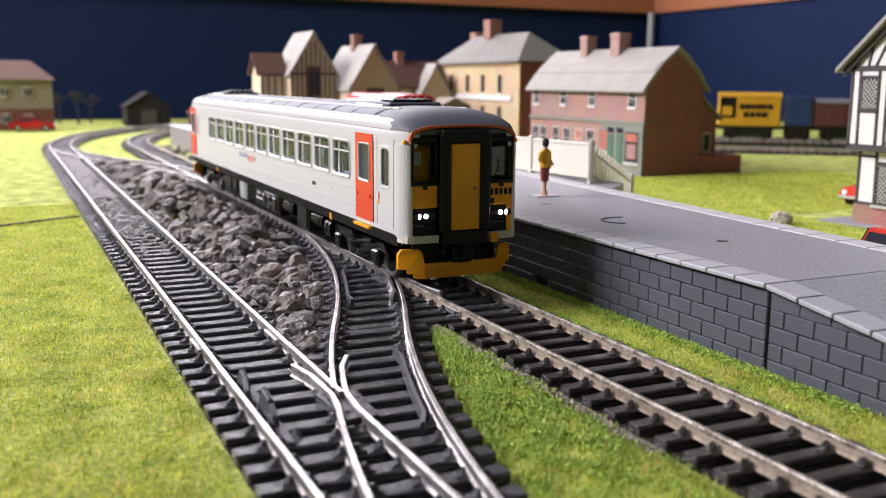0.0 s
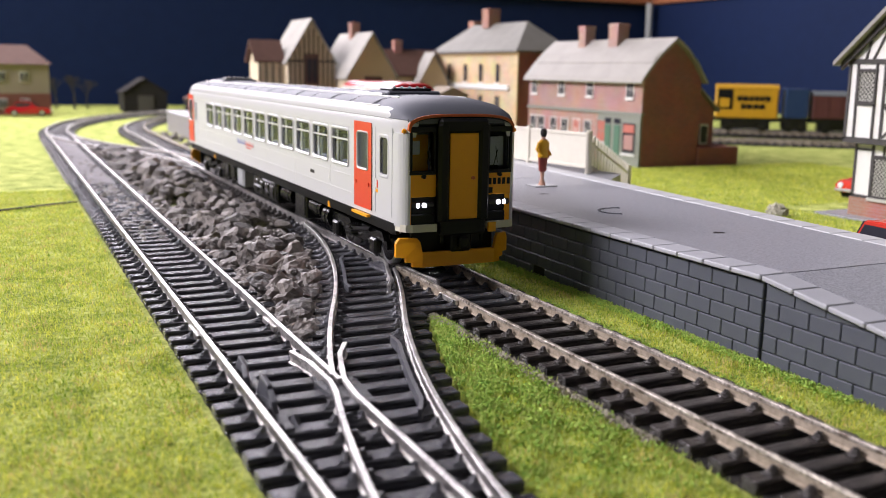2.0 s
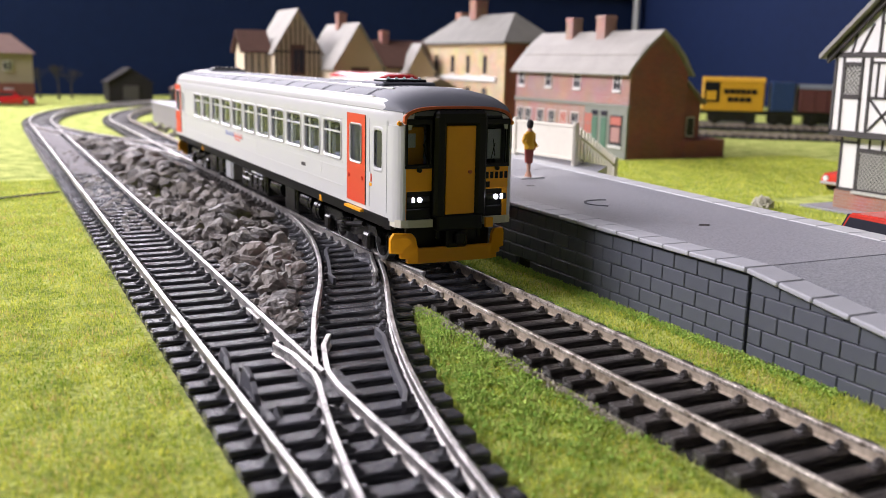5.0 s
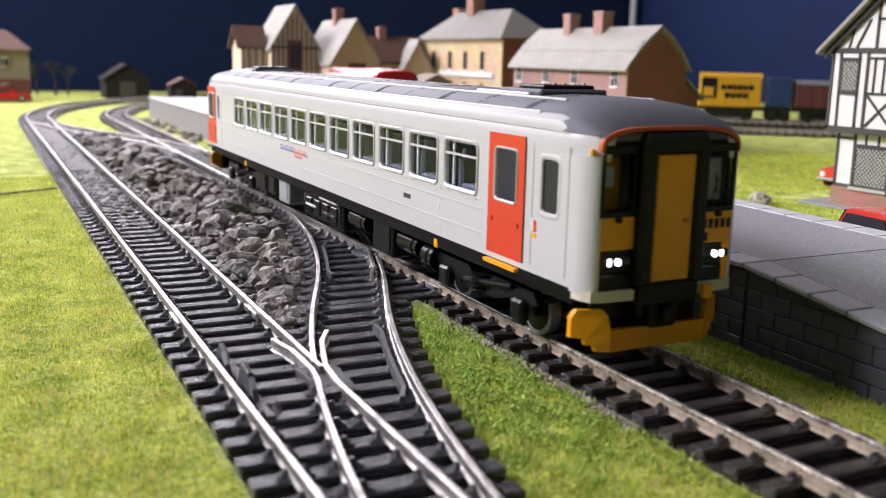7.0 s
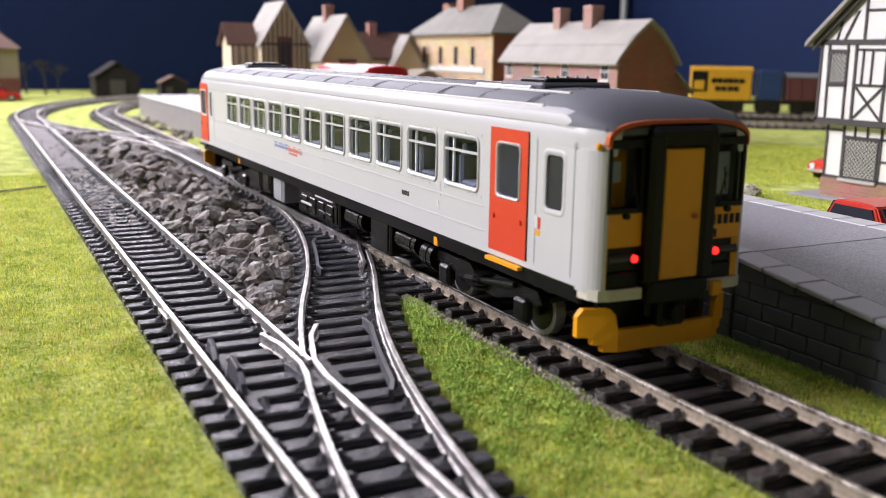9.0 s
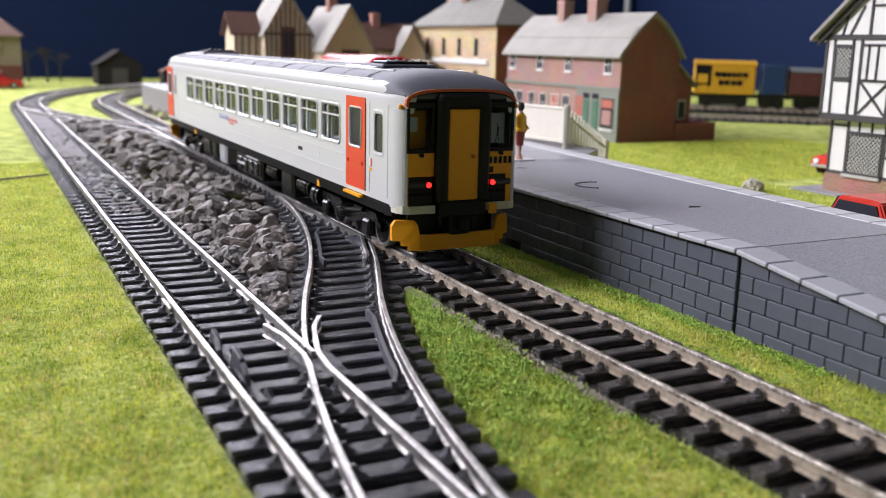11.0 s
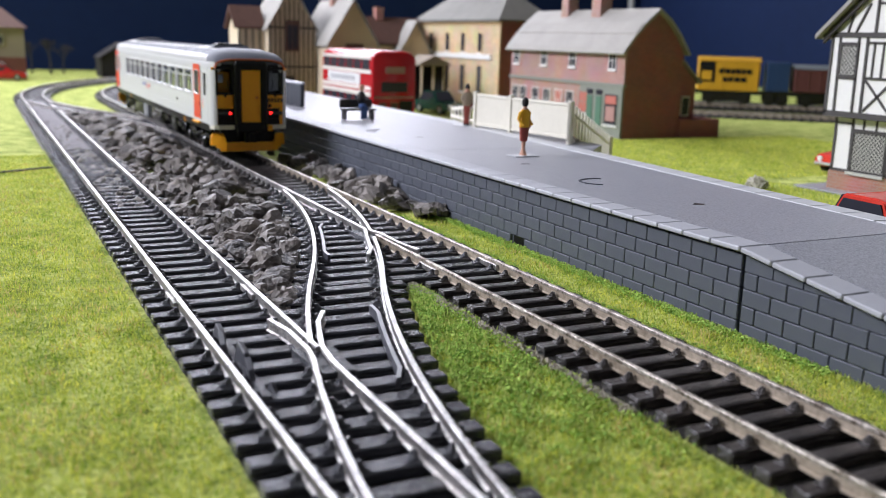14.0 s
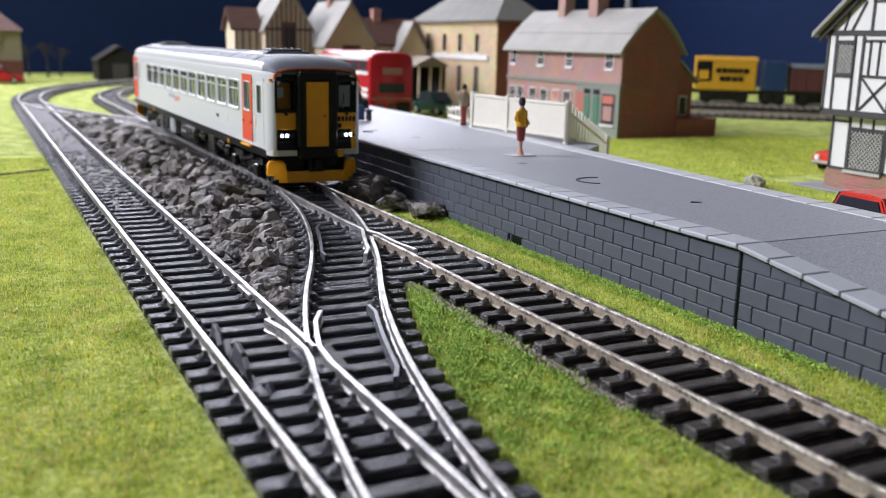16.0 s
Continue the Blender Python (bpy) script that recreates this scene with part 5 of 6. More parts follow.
for y, w, mm in ((549, 7, "greendoor"), (538, 7, "greendoor")):
    boxpart("shop_door", (274.8, 276, y - w / 2, y + w / 2, 1, 27), M[mm], shop, "green panelled door", 0.2)
    boxpart("fanlight", (274.9, 276, y - w / 2, y + w / 2, 28, 31.5), M["pane"], shop)
sw = win_x(shop, 275.4, 524, 19, 14, 20, M["shopfront"], M["pane"], 0)
boxpart("display", (274.7, 275.2, 518, 530, 22.5, 28), M["redshop"], sw)
boxpart("display", (274.7, 275.2, 519, 529, 11, 21), M["brick_pale"], sw)
sw = win_x(shop, 275.4, 557, 22, 9, 14, M["shopfront"], M["redshop"], 1)
for y in (575, 590, 606, 622, 640, 652):
    win_x(shop, 276, y, 21, 8, 14, M["frame_w"], M["pane"] if y != 590 else M["redshop"], 1, False)
chimney(shop, 298, 614, 80, 97, 9, 9, M["bk_red"], 0)
chimney(shop, 298, 573, 80, 97.5, 10, 11, M["bk_red"], 0)
bm = bmesh.new()
prism(bm, ((325, 0), (346, 0), (346, 38), (325, 57)), "y", 522, 560)
lean = part("lean_to", bm, M["bk_dark"], shop)
bm = bmesh.new()
prism(bm, ((324, 58.2), (349, 36.5), (349, 38), (324, 60)), "y", 519, 562)
part("lean_to_roof", bm, M["slate"], lean)
boxpart("lean_to_window", (334, 341, 521.2, 522.2, 14, 28), M["frame_w"], lean)
boxpart("lean_to_pane", (334.8, 340.2, 520.9, 521.5, 15, 27), M["pane"], lean)
boxpart("yard_wall", (325, 361, 511, 514, 0, 12.6), M["bk_dark"], shop, bev=0.3)
boxpart("yard_wall", (358, 361, 514, 560, 0, 12.6), M["bk_dark"], shop, bev=0.3)

# the yellow stone house with a hipped roof
inn = thing("stone_house", "yellow stone two-storey house model with a hipped slate roof", "house")
boxpart("wall", (300.8, 352, 722, 888, 0, 80), M["bk_dark"], inn)
boxpart("front_wall", (299.6, 301, 721.6, 888.4, 0, 80), M["bk_stone"], inn)
bm = bmesh.new()
e0, e1 = [(295.5, 717.5), (356, 717.5), (356, 892.5), (295.5, 892.5)], [(326, 752), (326.2, 752), (326.2, 858), (326, 858)]
loft(bm, [[(x, y, 79) for x, y in e0], [(x, y, 80.6) for x, y in e0], [(x, y, 107) for x, y in e1]])
part("roof", bm, M["slate_green"], inn, "grey-green hipped roof")
boxpart("cornice", (298.6, 300.2, 720, 890, 76, 79), M["stone"], inn, bev=0.3)
for y in (858, 822, 790, 757, 737):
    if y != 737:
        win_x(inn, 299.6, y, 60.5, 7.6, 16, M["stone"], M["pane"], 0)
        win_x(inn, 299.6, y, 28, 9, 24, M["stone"], M["timber"], 0)
boxpart("fascia_board", (297.8, 299.6, 735, 868, 45.5, 50), M["frame_w"], inn, "long white fascia board", 0.3)
chimney(inn, 326, 822, 103, 121, 13, 13, M["bk_orange"], 0)
chimney(inn, 340, 880, 80, 112, 12, 12, M["bk_orange"], 0)

# timbered cottage, cream cottage and the brown-roofed house behind
cot = thing("cottage", "cream half-timbered cottage model with a steep pale roof", "house")
gable_y(cot, 117, 159, 800, 856, 69, 138, 103, M["cream"], M["slate"])
for x in np.arange(119, 158.5, 4.2):
    zt = 69 + 32 * (1 - abs(x - 138) / 21)
    boxpart("timber", (x - 0.5, x + 0.5, 799.2, 800, 0, zt - 2), M["timber"], cot)
for z in (35, 68):
    boxpart("timber", (117, 159, 798.8, 799.9, z - 0.8, z + 0.8), M["timber"], cot)
boxpart("gothic_window", (131.5, 144, 798.4, 799.6, 48, 74), M["brown"], cot)
for x in (133.5, 138.5):
    boxpart("gothic_pane", (x, x + 4.2, 798, 798.6, 50, 70), M["pane"], cot)
boxpart("door", (127, 140, 798.4, 799.6, 0, 27), M["timber"], cot)
wing = boxpart("wing", (94, 117, 812, 842, 0, 67), M["cream"], cot)
bm = bmesh.new()
prism(bm, ((809, 66), (827, 84), (845, 66), (845, 67.6), (827, 86), (809, 67.6)), "x", 90, 118)
part("wing_roof", bm, M["brown"], wing)
bm = bmesh.new()
prism(bm, ((811, 66), (827, 83), (843, 66)), "x", 94.2, 117)
part("wing_gable", bm, M["cream"], wing)
for x in (95, 101, 107, 113):
    boxpart("wing_timber", (x - 0.6, x + 0.6, 811.2, 812, 20, 67), M["timber"], wing)
cot2 = thing("cottage", "cream rendered cottage model with a pale roof and brick chimney", "house")
gable_y(cot2, 161, 205, 770, 852, 57, 183, 92, M["cream"], M["slate"])
boxpart("gable_window", (176, 192, 769, 770, 50, 56), M["brown"], cot2)
boxpart("gable_window", (178, 190, 769, 770, 18, 34), M["pane"], cot2)
chimney(cot2, 183, 815, 88, 103, 8, 8, M["bk_orange"], 1)
brn = thing("cottage", "low cottage model with a dark brown tiled roof", "house")
boxpart("wall", (224, 292, 862, 900, 0, 57), M["cream"], brn)
bm = bmesh.new()
prism(bm, ((858, 55), (881, 80), (904, 55), (904, 57), (881, 82), (858, 57)), "x", 220, 296)
part("roof", bm, M["brown"], brn)
gable_y(brn, 262, 292, 846, 866, 52, 277, 78, M["cream"], M["slate"], 1.2, 2)
chimney(brn, 252, 881, 78, 91, 8, 8, M["bk_orange"], 1)

# the half-timbered house that faces the platform end
td = thing("half_timbered_house", "black and white half-timbered house model with leaded windows", "house")
boxpart("lower_wall", (234, 300, 205, 300.5, 9.2, 33), M["plaster"], td)
boxpart("brick_plinth", (233.4, 300.4, 204.6, 301.0, 0.6, 9.4), M["bk_orange"], td)
boxpart("base_slab", (226, 306, 195, 313, 0.3, 1.2), M["plat"], td)
UX = 229.0
bm = bmesh.new()
prism(bm, ((203, 34), (303.4, 34), (303.4, 70), (253, 115), (203, 70)), "x", UX, 303)
part("upper_wall", bm, M["plaster"], td)
for y0, s in ((253, 1), (253, -1)):
    bm = bmesh.new()
    k = 0.9
    prism(bm, ((y0, 117), (y0 + s * 55.5, 117 - 55.5 * k), (y0 + s * 55.5, 119 - 55.5 * k), (y0, 119.4)), "x", UX - 5, 306)
    part("roof_slope", bm, M["slate"], td)
    bm = bmesh.new()
    prism(bm, ((y0, 113.4), (y0 + s * 53.5, 113.4 - 53.5 * k), (y0 + s * 53.5, 116.8 - 53.5 * k), (y0, 116.8)), "x", UX - 2.2, UX - 0.6)
    part("barge_board", bm, M["timber"], td)


def beam(xf, y0, z0, y1, z1, w=1.3):
    """A timber on a wall that faces -x."""
    d = Vector((y1 - y0, z1 - z0)).normalized()
    n = Vector((-d.y, d.x)) * w / 2
    bm = bmesh.new()
    prism(bm, [(y0 + n.x, z0 + n.y), (y1 + n.x, z1 + n.y), (y1 - n.x, z1 - n.y), (y0 - n.x, z0 - n.y)], "x", xf - 0.5, xf + 0.2)
    part("timber", bm, M["timber"], td)


TIMBER_UP = ((302.7, 35, 302.7, 69, 1.3), (303.4, 69, 203, 69, 2.2), (303.4, 35, 203, 35, 2.6), (298, 36, 298.6, 68, 1.1), (288.4, 36, 288.8, 68, 1.2), (284, 36, 284.4, 68, 1.3), (280.5, 51, 280.6, 66, 0.9), (276, 51, 276, 66, 0.9),
             (284, 65.8, 205, 65.8, 1.0), (284, 51, 205, 51, 1.1), (283, 50, 270, 37, 1.0), (283, 37, 270, 50, 1.0), (269, 36, 269, 68, 1.3), (298, 50.6, 288, 50.6, 1.0), (298, 65.4, 288, 65.4, 1.0), (291, 70, 285, 82, 1.0), (281, 70, 281, 90, 1.2),
             (295, 70, 293, 78, 0.9), (281, 82, 225, 82, 1.0), (270, 70, 270, 82, 1.0), (260, 70, 260, 108, 1.2), (262, 36, 262, 68, 1.0), (255, 36, 255, 68, 1.0), (248, 36, 248, 68, 1.0), (240, 36, 240, 68, 1.0), (230, 36, 230, 68, 1.0), (217, 36, 217, 68, 1.0))
TIMBER_LOW = ((299.8, 10, 299.8, 33, 1.2), (290.4, 9.5, 290.8, 33, 1.3), (285, 28, 285, 33, 0.9), (278.5, 28, 278.5, 33, 0.9), (271.4, 9.5, 271.4, 33, 1.2), (300, 31, 291, 31, 0.9), (290, 28.3, 205, 28.3, 1.1), (300, 10, 205, 10, 1.5), (262, 10, 262, 33, 1.0), (271, 19, 205, 19, 0.9), (250, 10, 250, 33, 1.0))
LEAD_UP, LEAD_LOW = (289.2, 297.2, 52, 64.4), (273, 289.4, 11, 27.2)
for a in TIMBER_UP:
    beam(UX, *a)
for a in TIMBER_LOW:
    beam(234, *a)


def leaded(y0, y1, z0, z1, xf, pitch=2.0):
    fr = bmesh.new()
    for d in ((y0 - 0.8, y1 + 0.8, z1, z1 + 0.9), (y0 - 0.8, y1 + 0.8, z0 - 0.9, z0), (y0 - 0.8, y0, z0, z1), (y1, y1 + 0.8, z0, z1)):
        box(fr, xf - 0.7, xf + 0.1, *d)
    w = part("window", fr, M["timber"], td)
    boxpart("pane", (xf - 0.15, xf + 0.1, y0, y1, z0, z1), M["leaded"], w)
    bm = bmesh.new()
    n = int((y1 - y0 + z1 - z0) / pitch) + 1
    for i in range(1, n):
        for s in (1, -1):
            u = i * pitch
            a = (min(u, y1 - y0), max(0, u - (y1 - y0)))
            b = (max(0, u - (z1 - z0)), min(u, z1 - z0))
            pa, pb = [(y0 + p[0] if s > 0 else y1 - p[0], z0 + p[1]) for p in (a, b)]
            d = Vector((pb[0] - pa[0], pb[1] - pa[1]))
            if d.length > 0.3:
                q = Vector((-d.y, d.x)).normalized() * 0.17
                o = 0.02 if s > 0 else 0
                prism(bm, [(pa[0] + q.x, pa[1] + q.y), (pb[0] + q.x, pb[1] + q.y), (pb[0] - q.x, pb[1] - q.y), (pa[0] - q.x, pa[1] - q.y)], "x", xf - 0.35 - o, xf - 0.14)
    part("lead_lattice", bm, M["lead"], w)


leaded(*LEAD_UP, UX)
leaded(*LEAD_LOW, 234)
boxpart("window_sill", (232.2, 234.1, LEAD_LOW[0] - 1.5, LEAD_LOW[1] + 1.5, LEAD_LOW[2] - 2.2, LEAD_LOW[2] - 1.0), M["lead"], td)


# ---- road vehicles ----
def small_car(m, label, mm, ln=50.0, w=20.0, h=17.0):
    """A saloon; its length along y, front at -y."""
    c = thing("car", label, "car", m, "model cars")
    prof = ((-ln / 2, 4.0), (-ln / 2, 7.6), (-ln * 0.44, 9.4), (-ln * 0.2, 10.4), (-ln * 0.06, h - 0.6), (0, h), (ln * 0.24, h - 0.3), (ln * 0.36, 11.0), (ln * 0.48, 10.0), (ln / 2, 8.0), (ln / 2, 4.0), (ln * 0.4, 3.0), (-ln * 0.4, 3.0))
    bm = bmesh.new()
    fs = prism(bm, prof, "x", -w / 2, w / 2)
    for v in bm.verts:
        if v.co.z > 10.6:
            v.co.x *= 0.82
    bmesh.ops.bevel(bm, geom=[e for e in bm.edges], offset=0.5, segments=2, affect="EDGES")
    part("body", bm, M[mm], c, smooth=False)
    for s in (-1, 1):
        bm = bmesh.new()
        prism(bm, ((-ln * 0.14, 10.9), (-ln * 0.045, h - 1.4), (ln * 0.22, h - 1.4), (ln * 0.32, 11.2)), "x", min(s * w * 0.43, s * w * 0.455), max(s * w * 0.43, s * w * 0.455))
        part("side_window", bm, M["pane"], c)
        for y in (-ln * 0.3, ln * 0.3):
            bm = bmesh.new()
            cyl(bm, (s * (w / 2 - 3.0), y, 4.0), (s * (w / 2 + 0.2), y, 4.0), 4.0, 16)
            wl = part("wheel", bm, M["black"], c)
            bm = bmesh.new()
            cyl(bm, (s * (w / 2 + 0.1), y, 4.0), (s * (w / 2 + 0.5), y, 4.0), 2.2, 12)
            part("hub", bm, M["steel"], wl)
        bm = bmesh.new()
        cyl(bm, (s * w * 0.34, -ln / 2 - 0.4, 7.2), (s * w * 0.34, -ln / 2 + 0.6, 7.2), 1.5, 12)
        part("headlight", bm, M["frame_w"], c)
    for ys, name in ((-1, "windscreen"), (1, "rear_window")):
        bm = bmesh.new()
        a, b = (-ln * 0.205, -ln * 0.075) if ys < 0 else (ln * 0.35, ln * 0.26)
        vs = [bm.verts.new(p) for p in ((-w * 0.38, a - 0.2 * -ys, 10.9), (w * 0.38, a - 0.2 * -ys, 10.9), (w * 0.36, b, h - 1.2), (-w * 0.36, b, h - 1.2))]
        r = bmesh.ops.extrude_face_region(bm, geom=[bm.faces.new(vs)])
        bmesh.ops.translate(bm, verts=[v for v in r["geom"] if isinstance(v, bmesh.types.BMVert)], vec=(0, ys * 0.5, 0.35))
        part(name, bm, M["pane"], c)
    for ys in (-1, 1):
        boxpart("bumper", (-w / 2 + 0.5, w / 2 - 0.5, min(ys * ln / 2, ys * (ln / 2 + 1)), max(ys * ln / 2, ys * (ln / 2 + 1)), 4.2, 5.6), M["steel"], c, bev=0.3)
    return c


small_car(P(118.5, 176, 0.6, 0, 0, -3.9), "red model saloon car parked close behind the platform", "carred", 50, 20, 21.5)
small_car(P(300, 340, 0.6, 0, 0, -84), "red model car parked behind the half-timbered house", "carred", 46)
small_car(P(243, 722, 0.6, 0, 0, 8), "dark green vintage model car with large headlights", "cargreen", 52, 20, 19)
small_car(P(112, 640, 0.6, 0, 0, 20), "red model car in the street behind the platform", "carred")
small_car(P(-78, 1225, 0.6, 0, 0, 85), "dark red model car in front of the far house", "bus")

bus = thing("double_decker_bus", "red and cream double-decker bus model", "bus", P(142, 625, 0.4) @ Matrix.Diagonal((1, 1, 0.94, 1)))
BW, BLN, BHT = 34.0, 108.0, 56.0
bm = bmesh.new()
rings = []
for y, k in ((0, 3.2), (0.5, 1.4), (2.0, 0.3), (4.0, 0.0), (BLN - 4, 0.0), (BLN - 2, 0.3), (BLN - 0.5, 1.4), (BLN, 3.2)):
    # the roof dips and the sides draw in at both ends
    prof = [(k * 0.4, 4.5), (BW - k * 0.4, 4.5), (BW - k * 0.4, 49), (BW - 0.8 - k * 0.4, 52), (BW - 3.2 - k * 0.6, 54.4 - k * 0.4), (BW - 8, BHT - k), (8, BHT - k), (3.2 + k * 0.6, 54.4 - k * 0.4), (0.8 + k * 0.4, 52), (k * 0.4, 49)]
    rings.append([(x, y, z) for x, z in prof])
loft(bm, rings)
part("body", bm, M["bus"], bus, smooth=True)
# cream bands and advert, drawn wider to take in the glare on this side
for z0, z1, mm in ((49.0, 51.4, "buscream"), (38.2, 41.0, "buscream"), (26.0, 28.8, "buscream"), (21.4, 24.8, "buscream"), (9.0, 12.0, "buscream"), (29.3, 37.7, "frame_w")):
    boxpart("cream_band" if mm == "buscream" else "advertisement", (-0.5, 0.1, 3.0 if mm == "buscream" else 24, BLN - 3 if mm == "buscream" else BLN - 16, z0, z1), M[mm], bus, bev=0.1)
for row, (z0, z1) in enumerate(((41.2, 48.8), (12.5, 21.2))):
    for i in range(6):
        y0 = 6 + i * 16.5
        boxpart("side_window", (-0.35, 0.1, y0, y0 + 14, z0, z1), M["pane"], bus)
for k in range(7):
    boxpart("advert_bar", (-0.7, -0.4, 34 + k * 7.5, 39 + k * 7.5, 32, 35.4), M["grey"], bus)
boxpart("upper_rear_window", (7, 27, -0.35, 0.1, 25, 32.5), M["pane"], bus, bev=0.1)
boxpart("route_board", (10, 25, -0.4, 0.1, 39, 44), M["brick_pale"], bus, bev=0.1)
boxpart("rear_band", (1.5, 32.5, -0.3, 0.1, 20.4, 21.6), M["brick_pale"], bus)
for x in (5, 14):
    boxpart("lower_rear_window", (x, x + 6, -0.3, 0.1, 9, 17), M["brown"], bus)
boxpart("platform_opening", (21, 31.5, -0.3, 0.3, 6, 18.6), M["black"], bus)
for y in (22, 84):
    for s in (0, 1):
        bm = bmesh.new()
        cyl(bm, (s * (BW - 3.4) - 0.2, y, 6.6), (s * (BW - 3.4) + 3.6, y, 6.6), 6.6, 20)
        part("wheel", bm, M["black"], bus)

# ---- wagons on the sidings ----
DX, DY = 0.78, -0.625
SID = math.degrees(math.atan2(DY, DX))


def wagon(px, py, label, mm, ln, top, z0=20.0, z1=49.5):
    w = thing("goods_wagon", label, "wagon", P(px, py, 6.5, 0, 0, SID), "wagons on the siding")
    bm = bmesh.new()
    box(bm, -ln / 2, ln / 2, -15, 15, z0 - 6.5, z1 - 6.5, 0.6)
    body = part("body", bm, M[mm], w)
    for i in range(1, 6):
        z = z0 - 6.5 + (z1 - z0) * i / 6
        boxpart("plank_groove", (-ln / 2 + 0.5, ln / 2 - 0.5, -15.15, -14.9, z - 0.2, z + 0.2), M[mm], body)
    for x in np.linspace(-ln / 2 + 2, ln / 2 - 2, 6):
        boxpart("strap", (x - 0.5, x + 0.5, -15.6, -14.9, z0 - 6.5, z1 - 6.5), M[mm], body)
    if top:
        bm = bmesh.new()
        prism(bm, ((-16, z1 - 6.6), (-10, z1 - 3.5), (0, z1 - 2.2), (10, z1 - 3.5), (16, z1 - 6.6)), "x", -ln / 2 - 0.5, ln / 2 + 0.5)
        part("roof", bm, M[top], w)
    boxpart("underframe", (-ln / 2 - 1, ln / 2 + 1, -12, 12, 10, 14.4), M["under"], w)
    # dark block added to stand for the shadow under the floor
    boxpart("brake_gear", (-ln * 0.4, ln * 0.4, -7, 7, 2.5, 10), M["under"], w)
    for x in (-ln * 0.28, ln * 0.28):
        for s in (-1, 1):
            bm = bmesh.new()
            cyl(bm, (x, s * 8, 6), (x, s * 10.5, 6), 6, 18)
            part("wheel", bm, M["under"], w)
            boxpart("axle_guard", (x - 3, x + 3, min(s * 11, s * 12.5), max(s * 11, s * 12.5), 5, 12), M["under"], w)
    for s in (-1, 1):
        for y in (-9, 9):
            bm = bmesh.new()
            cyl(bm, (s * ln / 2, y, 11.5), (s * (ln / 2 + 5), y, 11.5), 1.6, 10)
            part("buffer", bm, M["under"], w)
    return w


wy = wagon(584.7, 745.9, "yellow goods wagon model with dark printed bars", "wagon_y", 60, "wagon_y")
for k, (a, b, z) in enumerate(((-10, -5, 33), (-4, 1, 33), (2, 6, 33), (7, 11, 33), (12, 16, 33), (17, 22, 33), (-6, -1, 25), (0, 5, 25), (6, 11, 25), (12, 17, 25))):
    boxpart("print_bar", (a, b, -15.8, -15.55, z - 2.4, z + 2.4), M["black"], wy)
boxpart("print_panel", (-29, -14, -15.75, -15.5, 22, 42), M["black"], wy)
boxpart("print_panel", (-27, -17, -15.85, -15.6, 24, 33), M["wagon_y"], wy)
wagon(622, 716, "blue open goods wagon model", "wagon_b", 22, "", 21, 50)
wagon(659, 686.5, "maroon goods wagon model under a grey sheet", "wagon_r", 64, "tarp", 21, 44)
wagon(716, 641, "maroon goods wagon model under a grey sheet", "wagon_r", 64, "tarp", 21, 44)
for ox, oy, label in ((612, 724, "weathered siding track that carries the wagons"), (532, 645, "empty weathered siding track in the grass")):
    sd = thing("siding_track", label, "track", P(ox, oy, 0, 0, 0, SID))
    for s in (-1, 1):
        rail([(-300, s * HG), (420, s * HG)], RD, sd, 1.5 if ox > 600 else 0)
    for i in range(90):
        ob = same("sleeper", sl_brown, sd, P(-300 + i * 8, 0, 1.5 if ox > 600 else 0, 0, 0, 90))
    # the wagons' bed runs wide and near black in place of shade behind them
    boxpart("bed", (-300, 420, -18, 120 if ox > 600 else 18, 0.1, 2.2 if ox > 600 else 0.8), M["dark_bed"], sd)

# ---- on and behind the platform ----
fence = thing("fence", "cream plastic station fence with a boarded panel and picket slope", "fence")


def panel_fence(p0, p1, z, h):
    a, b = Vector(p0), Vector(p1)
    n = 2
    ang = math.degrees(math.atan2(b.y - a.y, b.x - a.x))
    ln = (b - a).length
    for k in range(n):
        ob = boxpart("board", (k * ln / n + 0.05, (k + 1) * ln / n - 0.05, -0.5, 0.5, 1.2, h - 1), M["off"], fence)
        ob.matrix_basis = P(a.x, a.y, z, 0, 0, ang)
    for z0 in (0.8, h - 1.6):
        ob = boxpart("fence_rail", (0, ln, -0.9, 0.9, z0, z0 + 1.4), M["off"], fence, bev=0.2)
        ob.matrix_basis = P(a.x, a.y, z, 0, 0, ang)
    for u in (0, 0.4, 1):
        ob = boxpart("fence_post", (u * ln - 1.1, u * ln + 1.1, -1.3, 1.1, -1.5, h + 0.8), M["off"], fence, bev=0.3)
        ob.matrix_basis = P(a.x, a.y, z, 0, 0, ang)


panel_fence((110, 411), (119.5, 342), 20.0, 16.6)
for k in range(15):
    u = k / 14
    x, y, z = 118.5 + 52 * u, 342 + 40 * u, 20.9 - 19.9 * u
    bm = bmesh.new()
    prism(bm, ((-0.9, -1.0), (0.9, -1.0), (0.9, 15.6), (0, 16.8), (-0.9, 15.6)), "y", -0.4, 0.4)
    part("picket", bm, M["off"], fence).matrix_basis = P(x, y, z, 0, 0, 37)
for h in (2.5, 12.4):
    bm = bmesh.new()
    cyl(bm, (118.5, 342, 20.9 + h), (170.5, 382, 1 + h), 0.75, 4)
    part("sloping_rail", bm, M["off"], fence)
boxpart("end_post", (169.4, 172, 380.8, 383.4, 0, 17.4), M["off"], fence, bev=0.3)
for k in range(7):
    u = k / 6
    bm = bmesh.new()
    prism(bm, ((-0.9, -1.0), (0.9, -1.0), (0.9, 10.4 - 4 * u), (0, 11.4 - 4 * u), (-0.9, 10.4 - 4 * u)), "y", -0.4, 0.4)
    part("picket", bm, M["off"], fence).matrix_basis = P(110 + 8 * u, 413 + 40 * u, 20, 0, 0, 78)
